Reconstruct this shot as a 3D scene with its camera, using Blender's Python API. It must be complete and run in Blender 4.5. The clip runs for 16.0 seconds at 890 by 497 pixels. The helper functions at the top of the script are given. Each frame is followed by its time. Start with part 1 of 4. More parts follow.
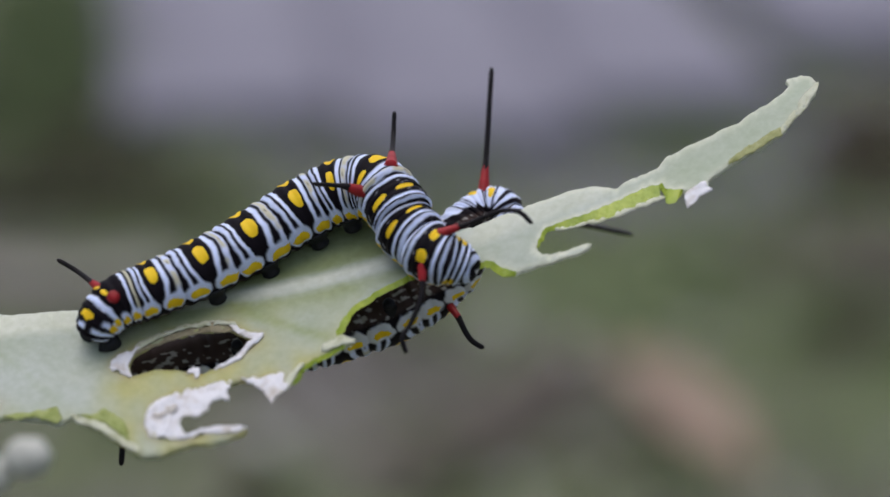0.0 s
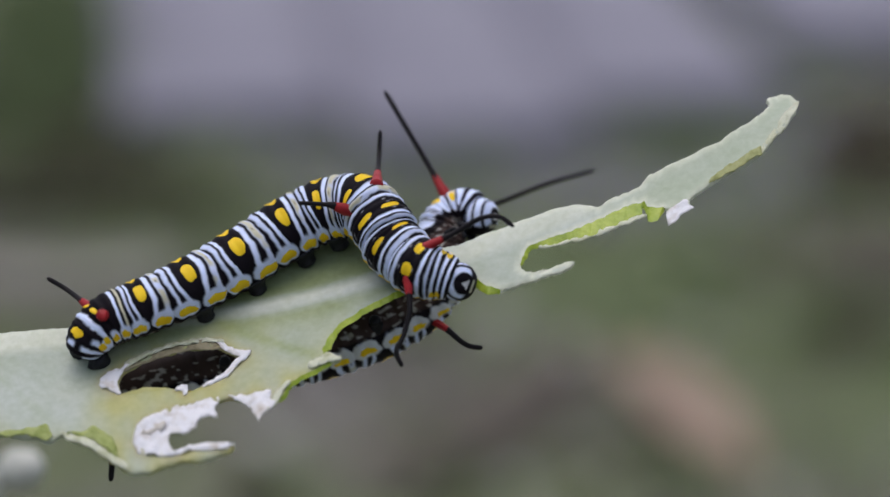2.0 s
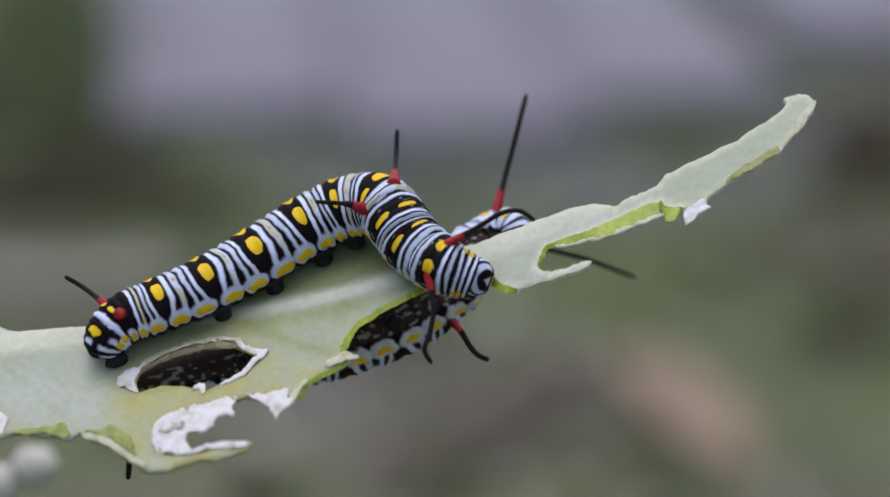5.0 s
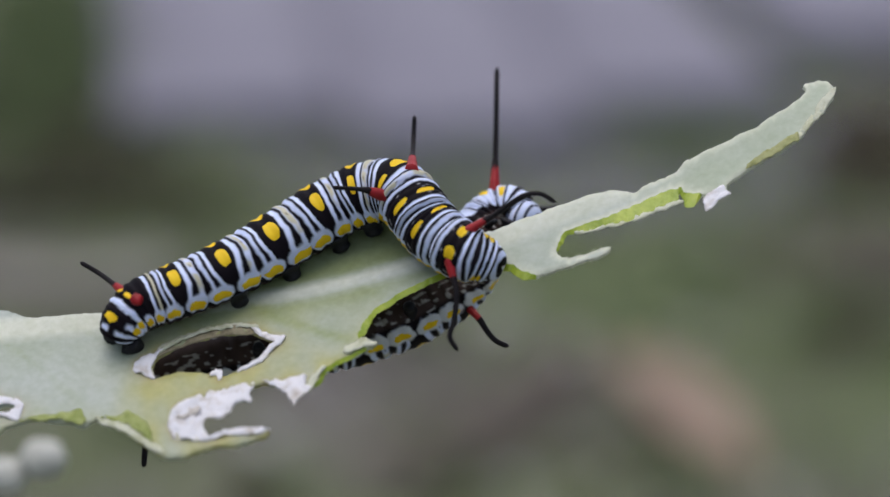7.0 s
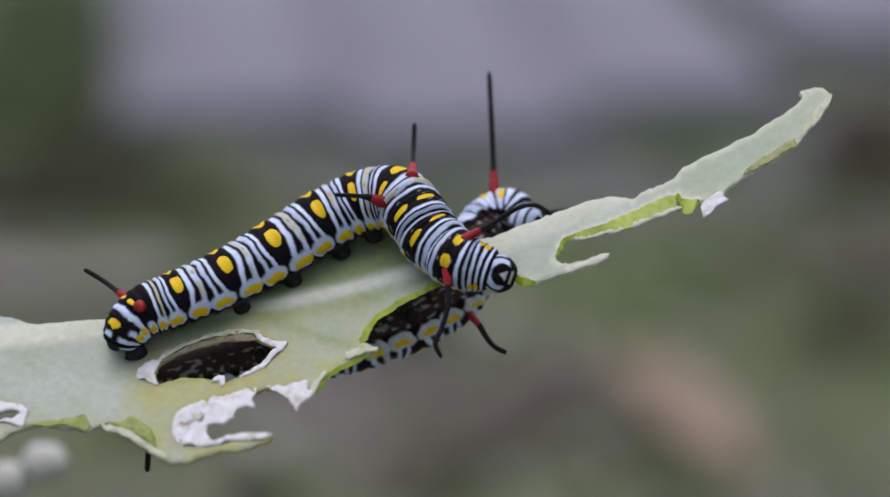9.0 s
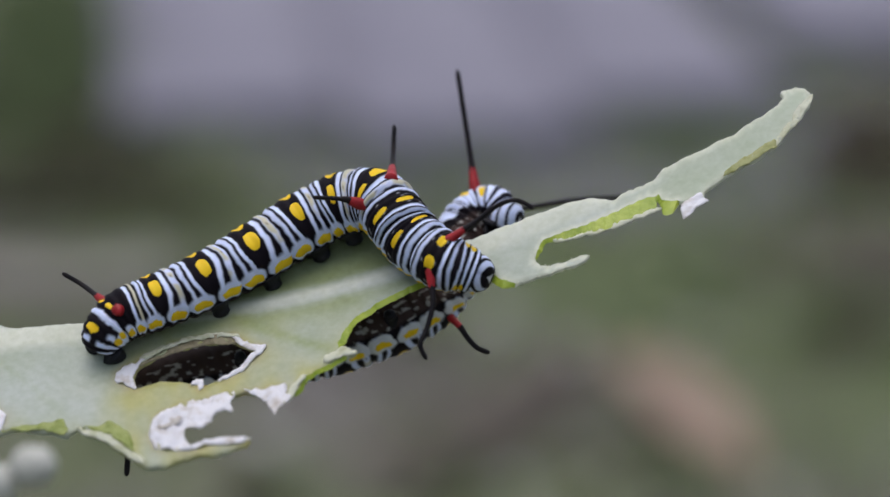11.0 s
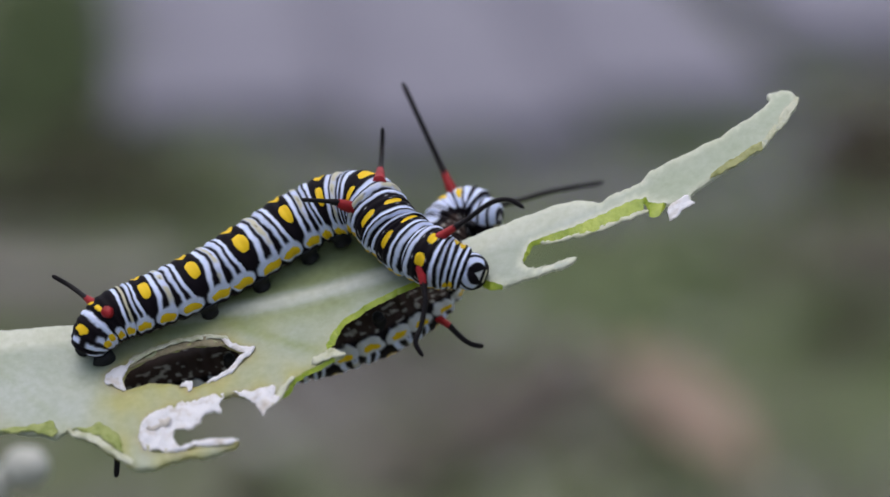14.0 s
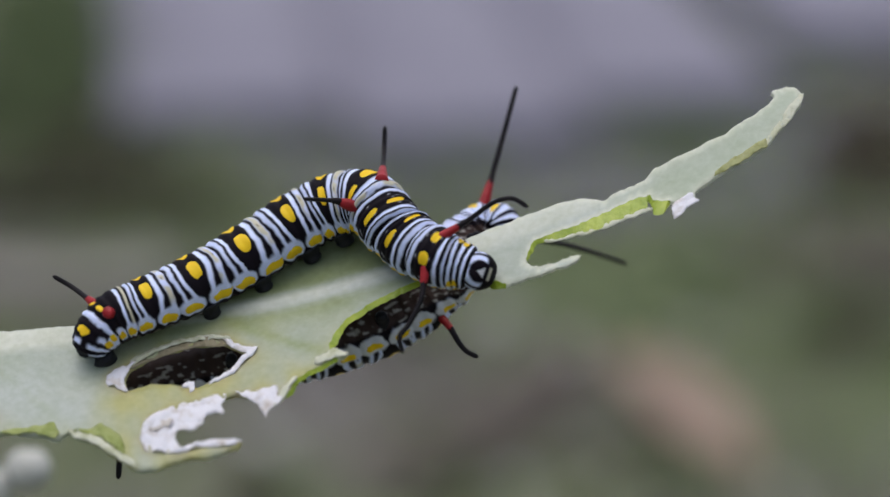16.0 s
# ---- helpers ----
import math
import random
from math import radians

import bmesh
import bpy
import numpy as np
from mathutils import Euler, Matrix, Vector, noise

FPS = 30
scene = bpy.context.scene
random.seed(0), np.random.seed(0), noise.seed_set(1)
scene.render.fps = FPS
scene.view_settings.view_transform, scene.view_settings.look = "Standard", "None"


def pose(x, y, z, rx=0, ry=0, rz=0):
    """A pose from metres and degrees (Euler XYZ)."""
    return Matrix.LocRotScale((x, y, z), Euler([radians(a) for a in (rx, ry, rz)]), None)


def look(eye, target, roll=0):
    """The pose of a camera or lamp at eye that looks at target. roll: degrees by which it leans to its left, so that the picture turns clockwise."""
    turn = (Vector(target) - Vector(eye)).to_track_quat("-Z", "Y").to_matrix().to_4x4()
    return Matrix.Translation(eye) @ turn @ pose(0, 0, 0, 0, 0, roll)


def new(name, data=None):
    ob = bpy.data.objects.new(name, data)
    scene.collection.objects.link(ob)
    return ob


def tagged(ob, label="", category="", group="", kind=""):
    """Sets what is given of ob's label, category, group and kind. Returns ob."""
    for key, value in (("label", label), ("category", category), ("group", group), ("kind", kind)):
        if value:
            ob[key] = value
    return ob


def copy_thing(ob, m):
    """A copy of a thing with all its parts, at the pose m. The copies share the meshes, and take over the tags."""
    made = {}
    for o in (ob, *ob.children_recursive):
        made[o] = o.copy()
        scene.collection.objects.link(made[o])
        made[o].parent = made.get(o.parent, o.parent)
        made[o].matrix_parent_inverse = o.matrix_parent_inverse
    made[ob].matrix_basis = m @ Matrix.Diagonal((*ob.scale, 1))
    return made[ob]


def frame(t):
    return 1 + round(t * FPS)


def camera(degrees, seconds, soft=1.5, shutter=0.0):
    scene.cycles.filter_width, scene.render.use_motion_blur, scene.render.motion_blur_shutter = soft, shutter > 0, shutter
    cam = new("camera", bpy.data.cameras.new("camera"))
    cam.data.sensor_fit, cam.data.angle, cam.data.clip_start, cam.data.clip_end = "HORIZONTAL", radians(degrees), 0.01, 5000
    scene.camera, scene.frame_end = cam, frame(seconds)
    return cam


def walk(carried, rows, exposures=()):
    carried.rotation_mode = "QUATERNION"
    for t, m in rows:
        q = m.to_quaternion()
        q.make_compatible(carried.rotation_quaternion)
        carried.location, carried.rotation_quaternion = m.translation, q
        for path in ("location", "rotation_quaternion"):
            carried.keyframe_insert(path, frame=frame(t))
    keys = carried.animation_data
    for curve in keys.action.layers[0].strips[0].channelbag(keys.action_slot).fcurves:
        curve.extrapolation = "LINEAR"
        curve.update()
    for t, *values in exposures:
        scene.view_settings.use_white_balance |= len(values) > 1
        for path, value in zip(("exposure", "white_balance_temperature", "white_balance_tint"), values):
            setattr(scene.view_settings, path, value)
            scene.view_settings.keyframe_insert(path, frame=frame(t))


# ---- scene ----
from mathutils.geometry import delaunay_2d_cdt

MM = 0.001
# Camera: stands still, 0.5 m over the ground, looking 18 degrees down through a long close-up lens.
TILT = 18.0
EYE = Vector((0.0, 0.0, 0.5))
REACH = 0.22232
AHEAD = Vector((0.0, math.cos(radians(TILT)), -math.sin(radians(TILT))))
cam = camera(20.0, 16.0, soft=1.6)
cam.data.dof.use_dof = True
cam.data.dof.focus_distance = REACH - 2.6 * MM
cam.data.dof.aperture_fstop = 12.5
HELD = look(EYE, EYE + AHEAD)
walk(cam, [(0.0, HELD), (16.0, HELD)], exposures=[(0.0, -0.06), (1.5, -0.05), (3.5, 0.02), (6.5, 0.0), (8.0, -0.05), (9.5, -0.05), (12.0, -0.02), (16.0, -0.02)])

# The plant's own space: x to the right, y away, z up along the tilted view; its origin is on the sharp plane.
PLANT = pose(*(EYE + AHEAD * REACH), -TILT, 0, 0)

# ---- light: a soft, bright overcast sky ----
world = bpy.data.worlds.new("overcast_sky")
scene.world = world
world.use_nodes = True
wn = world.node_tree.nodes
sky = wn.new("ShaderNodeTexSky")
sky.sky_type, sky.sun_disc = "NISHITA", False
sky.sun_elevation, sky.sun_rotation = radians(80), radians(0)
sky.dust_density = 3.0
# clouds take part of the blue out of the sky
grey = wn.new("ShaderNodeRGBToBW")
veil = wn.new("ShaderNodeMix")
veil.data_type = "RGBA"
veil.inputs[0].default_value = 0.4
world.node_tree.links.new(sky.outputs[0], grey.inputs[0])
world.node_tree.links.new(sky.outputs[0], veil.inputs[6])
world.node_tree.links.new(grey.outputs[0], veil.inputs[7])
world.node_tree.links.new(veil.outputs[2], wn["Background"].inputs[0])
wn["Background"].inputs[1].default_value = 0.167
lamp = bpy.data.lights.new("sun", "SUN")
lamp.energy, lamp.angle, lamp.color = 1.42, radians(55), (1.0, 0.965, 0.95)
sun = new("sun", lamp)
sun.matrix_world = look((-0.5, 0.15, 2.4), (0, 0.2, 0.5))


# ---- materials ----
def material(name, rough=0.5, spec=0.5):
    mat = bpy.data.materials.new(name)
    mat.use_nodes = True
    bsdf = mat.node_tree.nodes["Principled BSDF"]
    bsdf.inputs["Roughness"].default_value = rough
    bsdf.inputs["Specular IOR Level"].default_value = spec
    return mat, mat.node_tree, bsdf


def node(tree, kind, **values):
    n = tree.nodes.new(kind)
    for key, value in values.items():
        n.inputs[key].default_value = value
    return n


def noise_of(tree, scale, detail=4.0, rough=0.55):
    co = tree.nodes.new("ShaderNodeTexCoord")
    n = node(tree, "ShaderNodeTexNoise", Scale=scale, Detail=detail, Roughness=rough)
    tree.links.new(co.outputs["Object"], n.inputs["Vector"])
    return n.outputs["Fac"]


def ramp(tree, fac, stops):
    r = tree.nodes.new("ShaderNodeValToRGB")
    while len(r.color_ramp.elements) < len(stops):
        r.color_ramp.elements.new(0.5)
    for e, (at, colour) in zip(r.color_ramp.elements, stops):
        e.position, e.color = at, (*colour, 1)
    tree.links.new(fac, r.inputs["Fac"])
    return r.outputs["Color"]


def mixed(tree, fac, a, b, mode="MIX"):
    m = tree.nodes.new("ShaderNodeMix")
    m.data_type, m.blend_type = "RGBA", mode
    for sock, value in ((m.inputs[0], fac), (m.inputs[6], a), (m.inputs[7], b)):
        if hasattr(value, "is_output"):
            tree.links.new(value, sock)
        else:
            sock.default_value = value if isinstance(value, float) else (*value, 1)
    return m.outputs[2]


def bump(tree, bsdf, height, strength, distance):
    b = node(tree, "ShaderNodeBump", Strength=strength, Distance=distance)
    tree.links.new(height, b.inputs["Height"])
    tree.links.new(b.outputs[0], bsdf.inputs["Normal"])


def attribute(tree, name):
    a = tree.nodes.new("ShaderNodeAttribute")
    a.attribute_name = name
    return a


def through_light(tree, bsdf, colour, share):
    """Lets part of the light pass through a thin sheet."""
    tr = tree.nodes.new("ShaderNodeBsdfTranslucent")
    tree.links.new(colour, tr.inputs["Color"])
    mx = node(tree, "ShaderNodeMixShader", Fac=share)
    tree.links.new(bsdf.outputs[0], mx.inputs[1])
    tree.links.new(tr.outputs[0], mx.inputs[2])
    tree.links.new(mx.outputs[0], tree.nodes["Material Output"].inputs["Surface"])


def make_skin():
    mat, tree, bsdf = material("banded_skin", 0.55, 0.06)
    col = attribute(tree, "marking").outputs["Color"]
    grain = ramp(tree, noise_of(tree, 900, 5), [(0.34, (0.88, 0.885, 0.90)), (0.60, (1.0, 1.0, 1.0))])
    tree.links.new(mixed(tree, 1.0, col, grain, "MULTIPLY"), bsdf.inputs["Base Color"])
    bsdf.inputs["Subsurface Weight"].default_value = 0.08
    bsdf.inputs["Subsurface Radius"].default_value = (0.0006, 0.0004, 0.0003)
    bump(tree, bsdf, noise_of(tree, 1700, 5, 0.65), 0.55, 0.00014)
    return mat


def make_plain(name, low, high, scale, rough, spec=0.4, relief=0.0001, strength=0.3):
    mat, tree, bsdf = material(name, rough, spec)
    tree.links.new(ramp(tree, noise_of(tree, scale), [(0.3, low), (0.7, high)]), bsdf.inputs["Base Color"])
    bump(tree, bsdf, noise_of(tree, scale * 2.5), strength, relief)
    return mat


def make_blade():
    mat, tree, bsdf = material("waxy_leaf", 0.48, 0.4)
    big = noise_of(tree, 70, 3)
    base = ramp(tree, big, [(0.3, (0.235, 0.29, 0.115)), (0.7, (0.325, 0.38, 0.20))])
    fine = ramp(tree, noise_of(tree, 1500, 5), [(0.35, (0.89, 0.90, 0.86)), (0.65, (1.0, 1.0, 1.0))])
    blotch = ramp(tree, noise_of(tree, 260, 6, 0.65), [(0.36, (0.94, 0.95, 0.91)), (0.62, (1.0, 1.0, 1.0))])
    fine = mixed(tree, 1.0, fine, blotch, "MULTIPLY")
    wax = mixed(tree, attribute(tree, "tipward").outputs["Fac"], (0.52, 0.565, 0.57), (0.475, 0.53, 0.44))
    # this mask is waxy bloom, with the front caterpillar's olive shade painted in
    base = mixed(tree, attribute(tree, "bloom_and_shade").outputs["Fac"], base, wax)
    base = mixed(tree, attribute(tree, "vein").outputs["Fac"], base, (0.24, 0.31, 0.08))
    base = mixed(tree, attribute(tree, "withered").outputs["Fac"], base, (0.47, 0.46, 0.19))
    base = mixed(tree, attribute(tree, "scorch").outputs["Fac"], base, (0.44, 0.33, 0.17))
    base = mixed(tree, attribute(tree, "rim").outputs["Fac"], base, (0.76, 0.77, 0.66))
    base = mixed(tree, 1.0, base, fine, "MULTIPLY")
    tree.links.new(base, bsdf.inputs["Base Color"])
    bump(tree, bsdf, noise_of(tree, 600, 5), 0.35, 0.0002)
    through_light(tree, bsdf, base, 0.18)
    return mat


def make_soil():
    mat, tree, bsdf = material("grey_soil", 0.95, 0.1)
    earth = ramp(tree, noise_of(tree, 11, 6), [(0.3, (0.078, 0.071, 0.067)), (0.7, (0.15, 0.139, 0.132))])
    moss = ramp(tree, noise_of(tree, 40, 5), [(0.3, (0.09, 0.108, 0.056)), (0.7, (0.16, 0.18, 0.105))])
    where = ramp(tree, noise_of(tree, 4.2, 3), [(0.40, (0, 0, 0)), (0.56, (0.95, 0.95, 0.95))])
    tree.links.new(mixed(tree, where, earth, moss), bsdf.inputs["Base Color"])
    bump(tree, bsdf, noise_of(tree, 60), 0.5, 0.02)
    return mat


def make_membrane(name, low, high):
    mat, tree, bsdf = material(name, 0.6, 0.3)
    base = ramp(tree, noise_of(tree, 620, 6, 0.65), [(0.30, low), (0.50, high)])
    tree.links.new(base, bsdf.inputs["Base Color"])
    bump(tree, bsdf, noise_of(tree, 900, 5), 0.7, 0.0004)
    through_light(tree, bsdf, base, 0.25)
    return mat


SKIN = make_skin()
YELLOW = make_plain("yellow_marking", (0.74, 0.47, 0.008), (0.84, 0.57, 0.015), 700, 0.5, 0.2)
RED = make_plain("red_filament_root", (0.22, 0.007, 0.010), (0.38, 0.016, 0.023), 800, 0.42, 0.3)
BLACK = make_plain("black_filament", (0.006, 0.005, 0.007), (0.016, 0.012, 0.014), 1500, 0.5, 0.15)
LEG = make_plain("black_leg", (0.006, 0.006, 0.008), (0.018, 0.018, 0.024), 900, 0.4, 0.2)
BLADE = make_blade()
CUT = make_plain("lime_cut_edge", (0.20, 0.29, 0.010), (0.38, 0.45, 0.045), 700, 0.4, 0.5, 0.0002, 0.5)
RIB = make_plain("pale_midrib", (0.56, 0.60, 0.46), (0.67, 0.70, 0.58), 500, 0.5)
PAPER = make_membrane("dry_membrane", (0.60, 0.54, 0.49), (0.87, 0.86, 0.91))
SAP = make_membrane("pale_lime_gnawed_face", (0.20, 0.26, 0.04), (0.40, 0.45, 0.16))
STAINED = make_membrane("stained_dry_skin", (0.34, 0.29, 0.23), (0.66, 0.62, 0.58))
OLIVE = make_membrane("olive_torn_strip", (0.20, 0.22, 0.03), (0.42, 0.43, 0.20))
CREAMY = make_membrane("cream_membrane", (0.46, 0.47, 0.27), (0.68, 0.69, 0.56))
FRAIL = make_membrane("browned_membrane", (0.16, 0.13, 0.075), (0.33, 0.29, 0.19))
SOIL = make_soil()
STONE = make_plain("lilac_grey_paving", (0.175, 0.167, 0.212), (0.255, 0.246, 0.298), 6, 0.9, 0.2, 0.004)
PALE = make_plain("pale_bud", (0.46, 0.46, 0.42), (0.62, 0.62, 0.58), 300, 0.6)
GRASS = make_plain("grass", (0.120, 0.153, 0.072), (0.285, 0.342, 0.185), 14, 0.6, 0.1)
DRY = make_plain("dry_brown_leaf", (0.24, 0.168, 0.128), (0.32, 0.23, 0.178), 40, 0.8)
PEBBLE = make_plain("pale_pebble", (0.28, 0.27, 0.26), (0.45, 0.44, 0.42), 60, 0.8)
TAN = make_plain("greyish_dry_leaf", (0.15, 0.135, 0.115), (0.21, 0.19, 0.165), 40, 0.8)
PALETAN = make_plain("pale_dry_leaf", (0.18, 0.17, 0.15), (0.26, 0.245, 0.22), 40, 0.8)
LITTER = make_plain("brown_grey_litter", (0.065, 0.055, 0.048), (0.115, 0.10, 0.088), 40, 0.9, 0.05)
DARK = make_plain("dark_litter", (0.014, 0.010, 0.008), (0.034, 0.024, 0.018), 40, 0.9, 0.04)


# ---- helpers for meshes ----
def mesh_of(name, verts, faces, mats, slots=None, smooth=True):
    me = bpy.data.meshes.new(name)
    me.from_pydata([tuple(v) for v in verts], [], faces)
    for m in mats:
        me.materials.append(m)
    if slots is not None:
        me.polygons.foreach_set("material_index", slots)
    me.polygons.foreach_set("use_smooth", [smooth] * len(me.polygons))
    me.update()
    return me


def part(name, mesh, parent, label=""):
    ob = new(name, mesh)
    ob.parent = parent
    if label:
        tagged(ob, label)
    return ob


def empty_thing(name, label, category, group="", kind=""):
    ob = new(name)
    ob.empty_display_size = 0.002
    return tagged(ob, label, category, group, kind)


def catmull(rows, s):
    """A smooth curve through the rows, at the parameters s."""
    rows, s = np.asarray(rows, float), np.atleast_1d(np.asarray(s, float))
    n = len(rows)
    ext = np.vstack([2 * rows[0] - rows[1], rows, 2 * rows[-1] - rows[-2]])
    i = np.clip(np.floor(s).astype(int), 0, n - 2)
    f = (s - i)[:, None]
    a, b, c, d = ext[i], ext[i + 1], ext[i + 2], ext[i + 3]
    return 0.5 * (2 * b + (c - a) * f + (2 * a - 5 * b + 4 * c - d) * f ** 2 + (3 * b - a - 3 * c + d) * f ** 3)


def unit(v):
    return v / np.maximum(np.linalg.norm(v, axis=-1, keepdims=True), 1e-9)


def step(a, b, x):
    f = np.clip((x - a) / (b - a), 0, 1)
    return f * f * (3 - 2 * f)


def hum(x, y, z=0.0):
    """Smooth noise over arrays."""
    x, y = np.broadcast_arrays(np.asarray(x, float), np.asarray(y, float))
    return np.array([noise.noise((p, q, z)) for p, q in zip(x.ravel(), y.ravel())]).reshape(x.shape)


# ---- the caterpillar ----
WHITE, CREAM, INK = np.array((0.68, 0.75, 1.0)), np.array((0.56, 0.53, 0.40)), np.array((0.008, 0.006, 0.009))


class Spine:
    """The centre line of a body, with its thickness and the way its back faces."""

    def __init__(self, rows):
        self.rows = rows

    def at(self, s):
        v = catmull(self.rows, s)
        e = 1e-3
        t = unit(catmull(self.rows, np.atleast_1d(s) + e)[:, :3] - catmull(self.rows, np.atleast_1d(s) - e)[:, :3])
        perp = unit(np.stack([-t[:, 2], 0 * t[:, 0], t[:, 0]], 1))
        phi = np.radians(v[:, 4])[:, None]
        d = np.cos(phi) * np.array((0, -1.0, 0)) + np.sin(phi) * perp
        d = unit(d - (d * t).sum(1, keepdims=True) * t)
        return v[:, :3], v[:, 3], t, d, np.cross(t, d)

    def skin(self, s, th, lift=1.0):
        """Places on the skin; th in degrees from the middle of the back, positive on the body's right-hand side."""
        s, th = np.broadcast_arrays(np.asarray(s, float), np.radians(np.asarray(th, float)))
        c, r, t, d, side = self.at(s.ravel())
        a = th.ravel()
        belly = step(2.0, 2.7, np.abs(a))
        u = s.ravel() + 0.5
        fold = 1 - 0.05 * np.exp(-((u - np.round(u)) / 0.05) ** 2) - 0.022 * np.cos(2 * np.pi * 4 * u)
        rr = (r * lift * fold * (1 - 0.03 * belly))[:, None]
        return (c + rr * (np.cos(a)[:, None] * d + np.sin(a)[:, None] * side)).reshape(*s.shape, 3)


# how far round from the back the yellow row of the flank lies, in degrees: the front one, the other one
FLANK = (106, 97)


def markings(s, th, seed, kind):
    """Colours of the banded skin; s counts segments, th degrees from the back."""
    wob = 0.03 * hum(th / 40.0, s * 2.0, seed) + 0.018 * hum(th / 12.0, s * 4.0, seed + 5)
    a = np.abs(th)
    v = (s + wob + 0.5) % 1.0 - 0.5
    v = np.where(v < -0.25, v + 1.0, v)
    col = np.broadcast_to(INK, (*s.shape, 3)).copy()
    soft = 0.015
    bare = seed > 4 and kind in ("thorax", "collar", "neck") and s.max() > 9.8
    more = 0.022 if seed > 4 and kind in ("thorax", "collar", "neck") else 0.0

    def bar(lo, hi, colour, strength=1.0):
        # each stripe swells and thins on its way round the body
        w = 0.012 * hum(th / 30.0, s * 0 + lo * 9, seed + 2)
        f = step(lo - soft, lo + soft, v + w + more) * (1 - step(hi - soft, hi + soft, v - w - more)) * strength
        col[:] = col * (1 - f[..., None]) + colour * f[..., None]

    if kind in ("body", "rear"):
        # the black band with the spots narrows down the flank
        k = step(35, 100, a)
        lo, hi = 0.178 - 0.085 * k, 0.748 + 0.10 * k
        u = v % 1.0
        u = np.where(u < lo, u * 0.178 / lo, np.where(u > hi, 1 - (1 - u) * 0.252 / (1 - hi), 0.178 + (u - lo) * 0.570 / (hi - lo)))
        v = np.where(u > 0.75, u - 1.0, u)
    if bare:
        # the stretched fore body is pale, with thin dark lines
        more = 0.0
        col[:] = WHITE * 0.97
        for lo, hi in {"thorax": ((0.34, 0.39), (0.56, 0.61)), "collar": ((-0.24, -0.19), (0.42, 0.48), (0.63, 0.70)), "neck": ((-0.16, -0.09), (0.10, 0.21), (0.40, 0.54))}[kind]:
            bar(lo, hi, INK * 2)
    elif kind == "rear":
        bar(0.21, 0.30, WHITE)
        bar(0.37, 0.45, CREAM)
    elif kind == "body":
        thin = 0.022 * step(40, 75, a)
        bar(0.178, 0.280 - thin, WHITE)
        bar(0.343 + thin, 0.470 - thin, WHITE * 0.88)
        bar(0.355, 0.455, CREAM, step(-0.35, 0.05, hum(th / 22.0, s * 5.0, seed + 4)) * (1 - step(60, 85, a)))
        bar(0.395, 0.412, INK * 4, step(0.0, 0.3, hum(th / 20.0, s * 0, seed + 6)))
        bar(0.532 + thin, 0.610, WHITE * 0.95)
        bar(0.672 + thin, 0.748, WHITE)
    elif kind == "thorax":
        bar(0.215, 0.305, WHITE)
        bar(0.405, 0.49, WHITE)
        bar(0.60, 0.685, WHITE * 0.96)
    elif kind == "collar":
        bar(0.215, 0.32, WHITE)
        bar(0.435, 0.535, WHITE)
        bar(0.605, 0.69, WHITE * 0.96)
    elif kind == "neck":
        for lo, hi in ((0.62, 0.745), (-0.09, 0.07), (0.23, 0.39)):
            bar(lo, hi, WHITE)
    else:
        v = s + 2 * wob
        bar(1.28, 1.46, WHITE)
        bar(0.93, 1.07, WHITE, step(52, 64, a))
        bar(0.64, 0.78, WHITE, 1 - step(10, 18, a))
        bar(0.58, 0.76, WHITE, step(30, 42, a) * (1 - step(108, 116, a)))
        bar(0.12, 0.36, WHITE * 0.95, step(34, 46, a) * (1 - step(106, 114, a)))
    if kind in ("thorax", "collar"):
        # tiny pale specks on the black
        dice = np.random.RandomState(int(seed * 10) + len(kind))
        for _ in range(14):
            s0, t0 = s.min() + dice.uniform(0.2, 0.75), dice.uniform(-80, 80)
            f = 0.8 * np.exp(-((s - s0) / 0.016) ** 2 - ((th - t0) / 2.6) ** 2)[..., None]
            col = col * (1 - f) + np.array((0.55, 0.55, 0.6)) * f
    # pale scallops round the yellow row on the flank, black between them, then the dark belly
    if kind == "tail":
        lobe = np.exp(-((s - 1.2) / 0.26) ** 4)
    else:
        w, wide = (s + wob) % 1.0, 0.245 if seed > 4 else 0.23
        lobe = np.maximum(np.exp(-((w - 0.265) / wide) ** 4), np.exp(-((w - 0.725) / wide) ** 4))
    rag = 5 * hum(s * 7.0, th / 9.0, seed + 3)
    row = FLANK[seed > 4] - 5
    low, high = (6, 24) if seed > 4 else (18, 18)
    hem_lo, hem_hi = row - low * lobe + rag, row + 3 + high * lobe + rag
    if kind == "tail":
        hem_hi = hem_hi + 32 * (1 - step(0.4, 0.8, s))
    hem = step(hem_lo - 4, hem_lo + 3, a) * (1 - step(hem_hi - 2.5, hem_hi + 2.5, a)) * step(0.15, 0.5, lobe) * (0.0 if bare else 1.0)
    col = col * (1 - hem[..., None]) + (np.array((0.62, 0.63, 0.66)) if seed > 4 else WHITE * 0.93) * hem[..., None]
    under = step(hem_hi - 2, hem_hi + 3, a + (14 if bare else 0))[..., None]
    patch = 0.85 * step(0.20, 0.42, hum(s * 6.3, th / 8.0, seed + 9) + 0.25 * hum(s * 13.0, th / 5.0, seed))[..., None] * ((a < 165) & (a > row + 30))[..., None]
    return col * (1 - under) + under * ((INK + np.array((0.05, 0.032, 0.025)) * step(row + 26, row + 40, a)[..., None]) * (1 - patch) + np.array((0.42, 0.40, 0.38)) * patch)


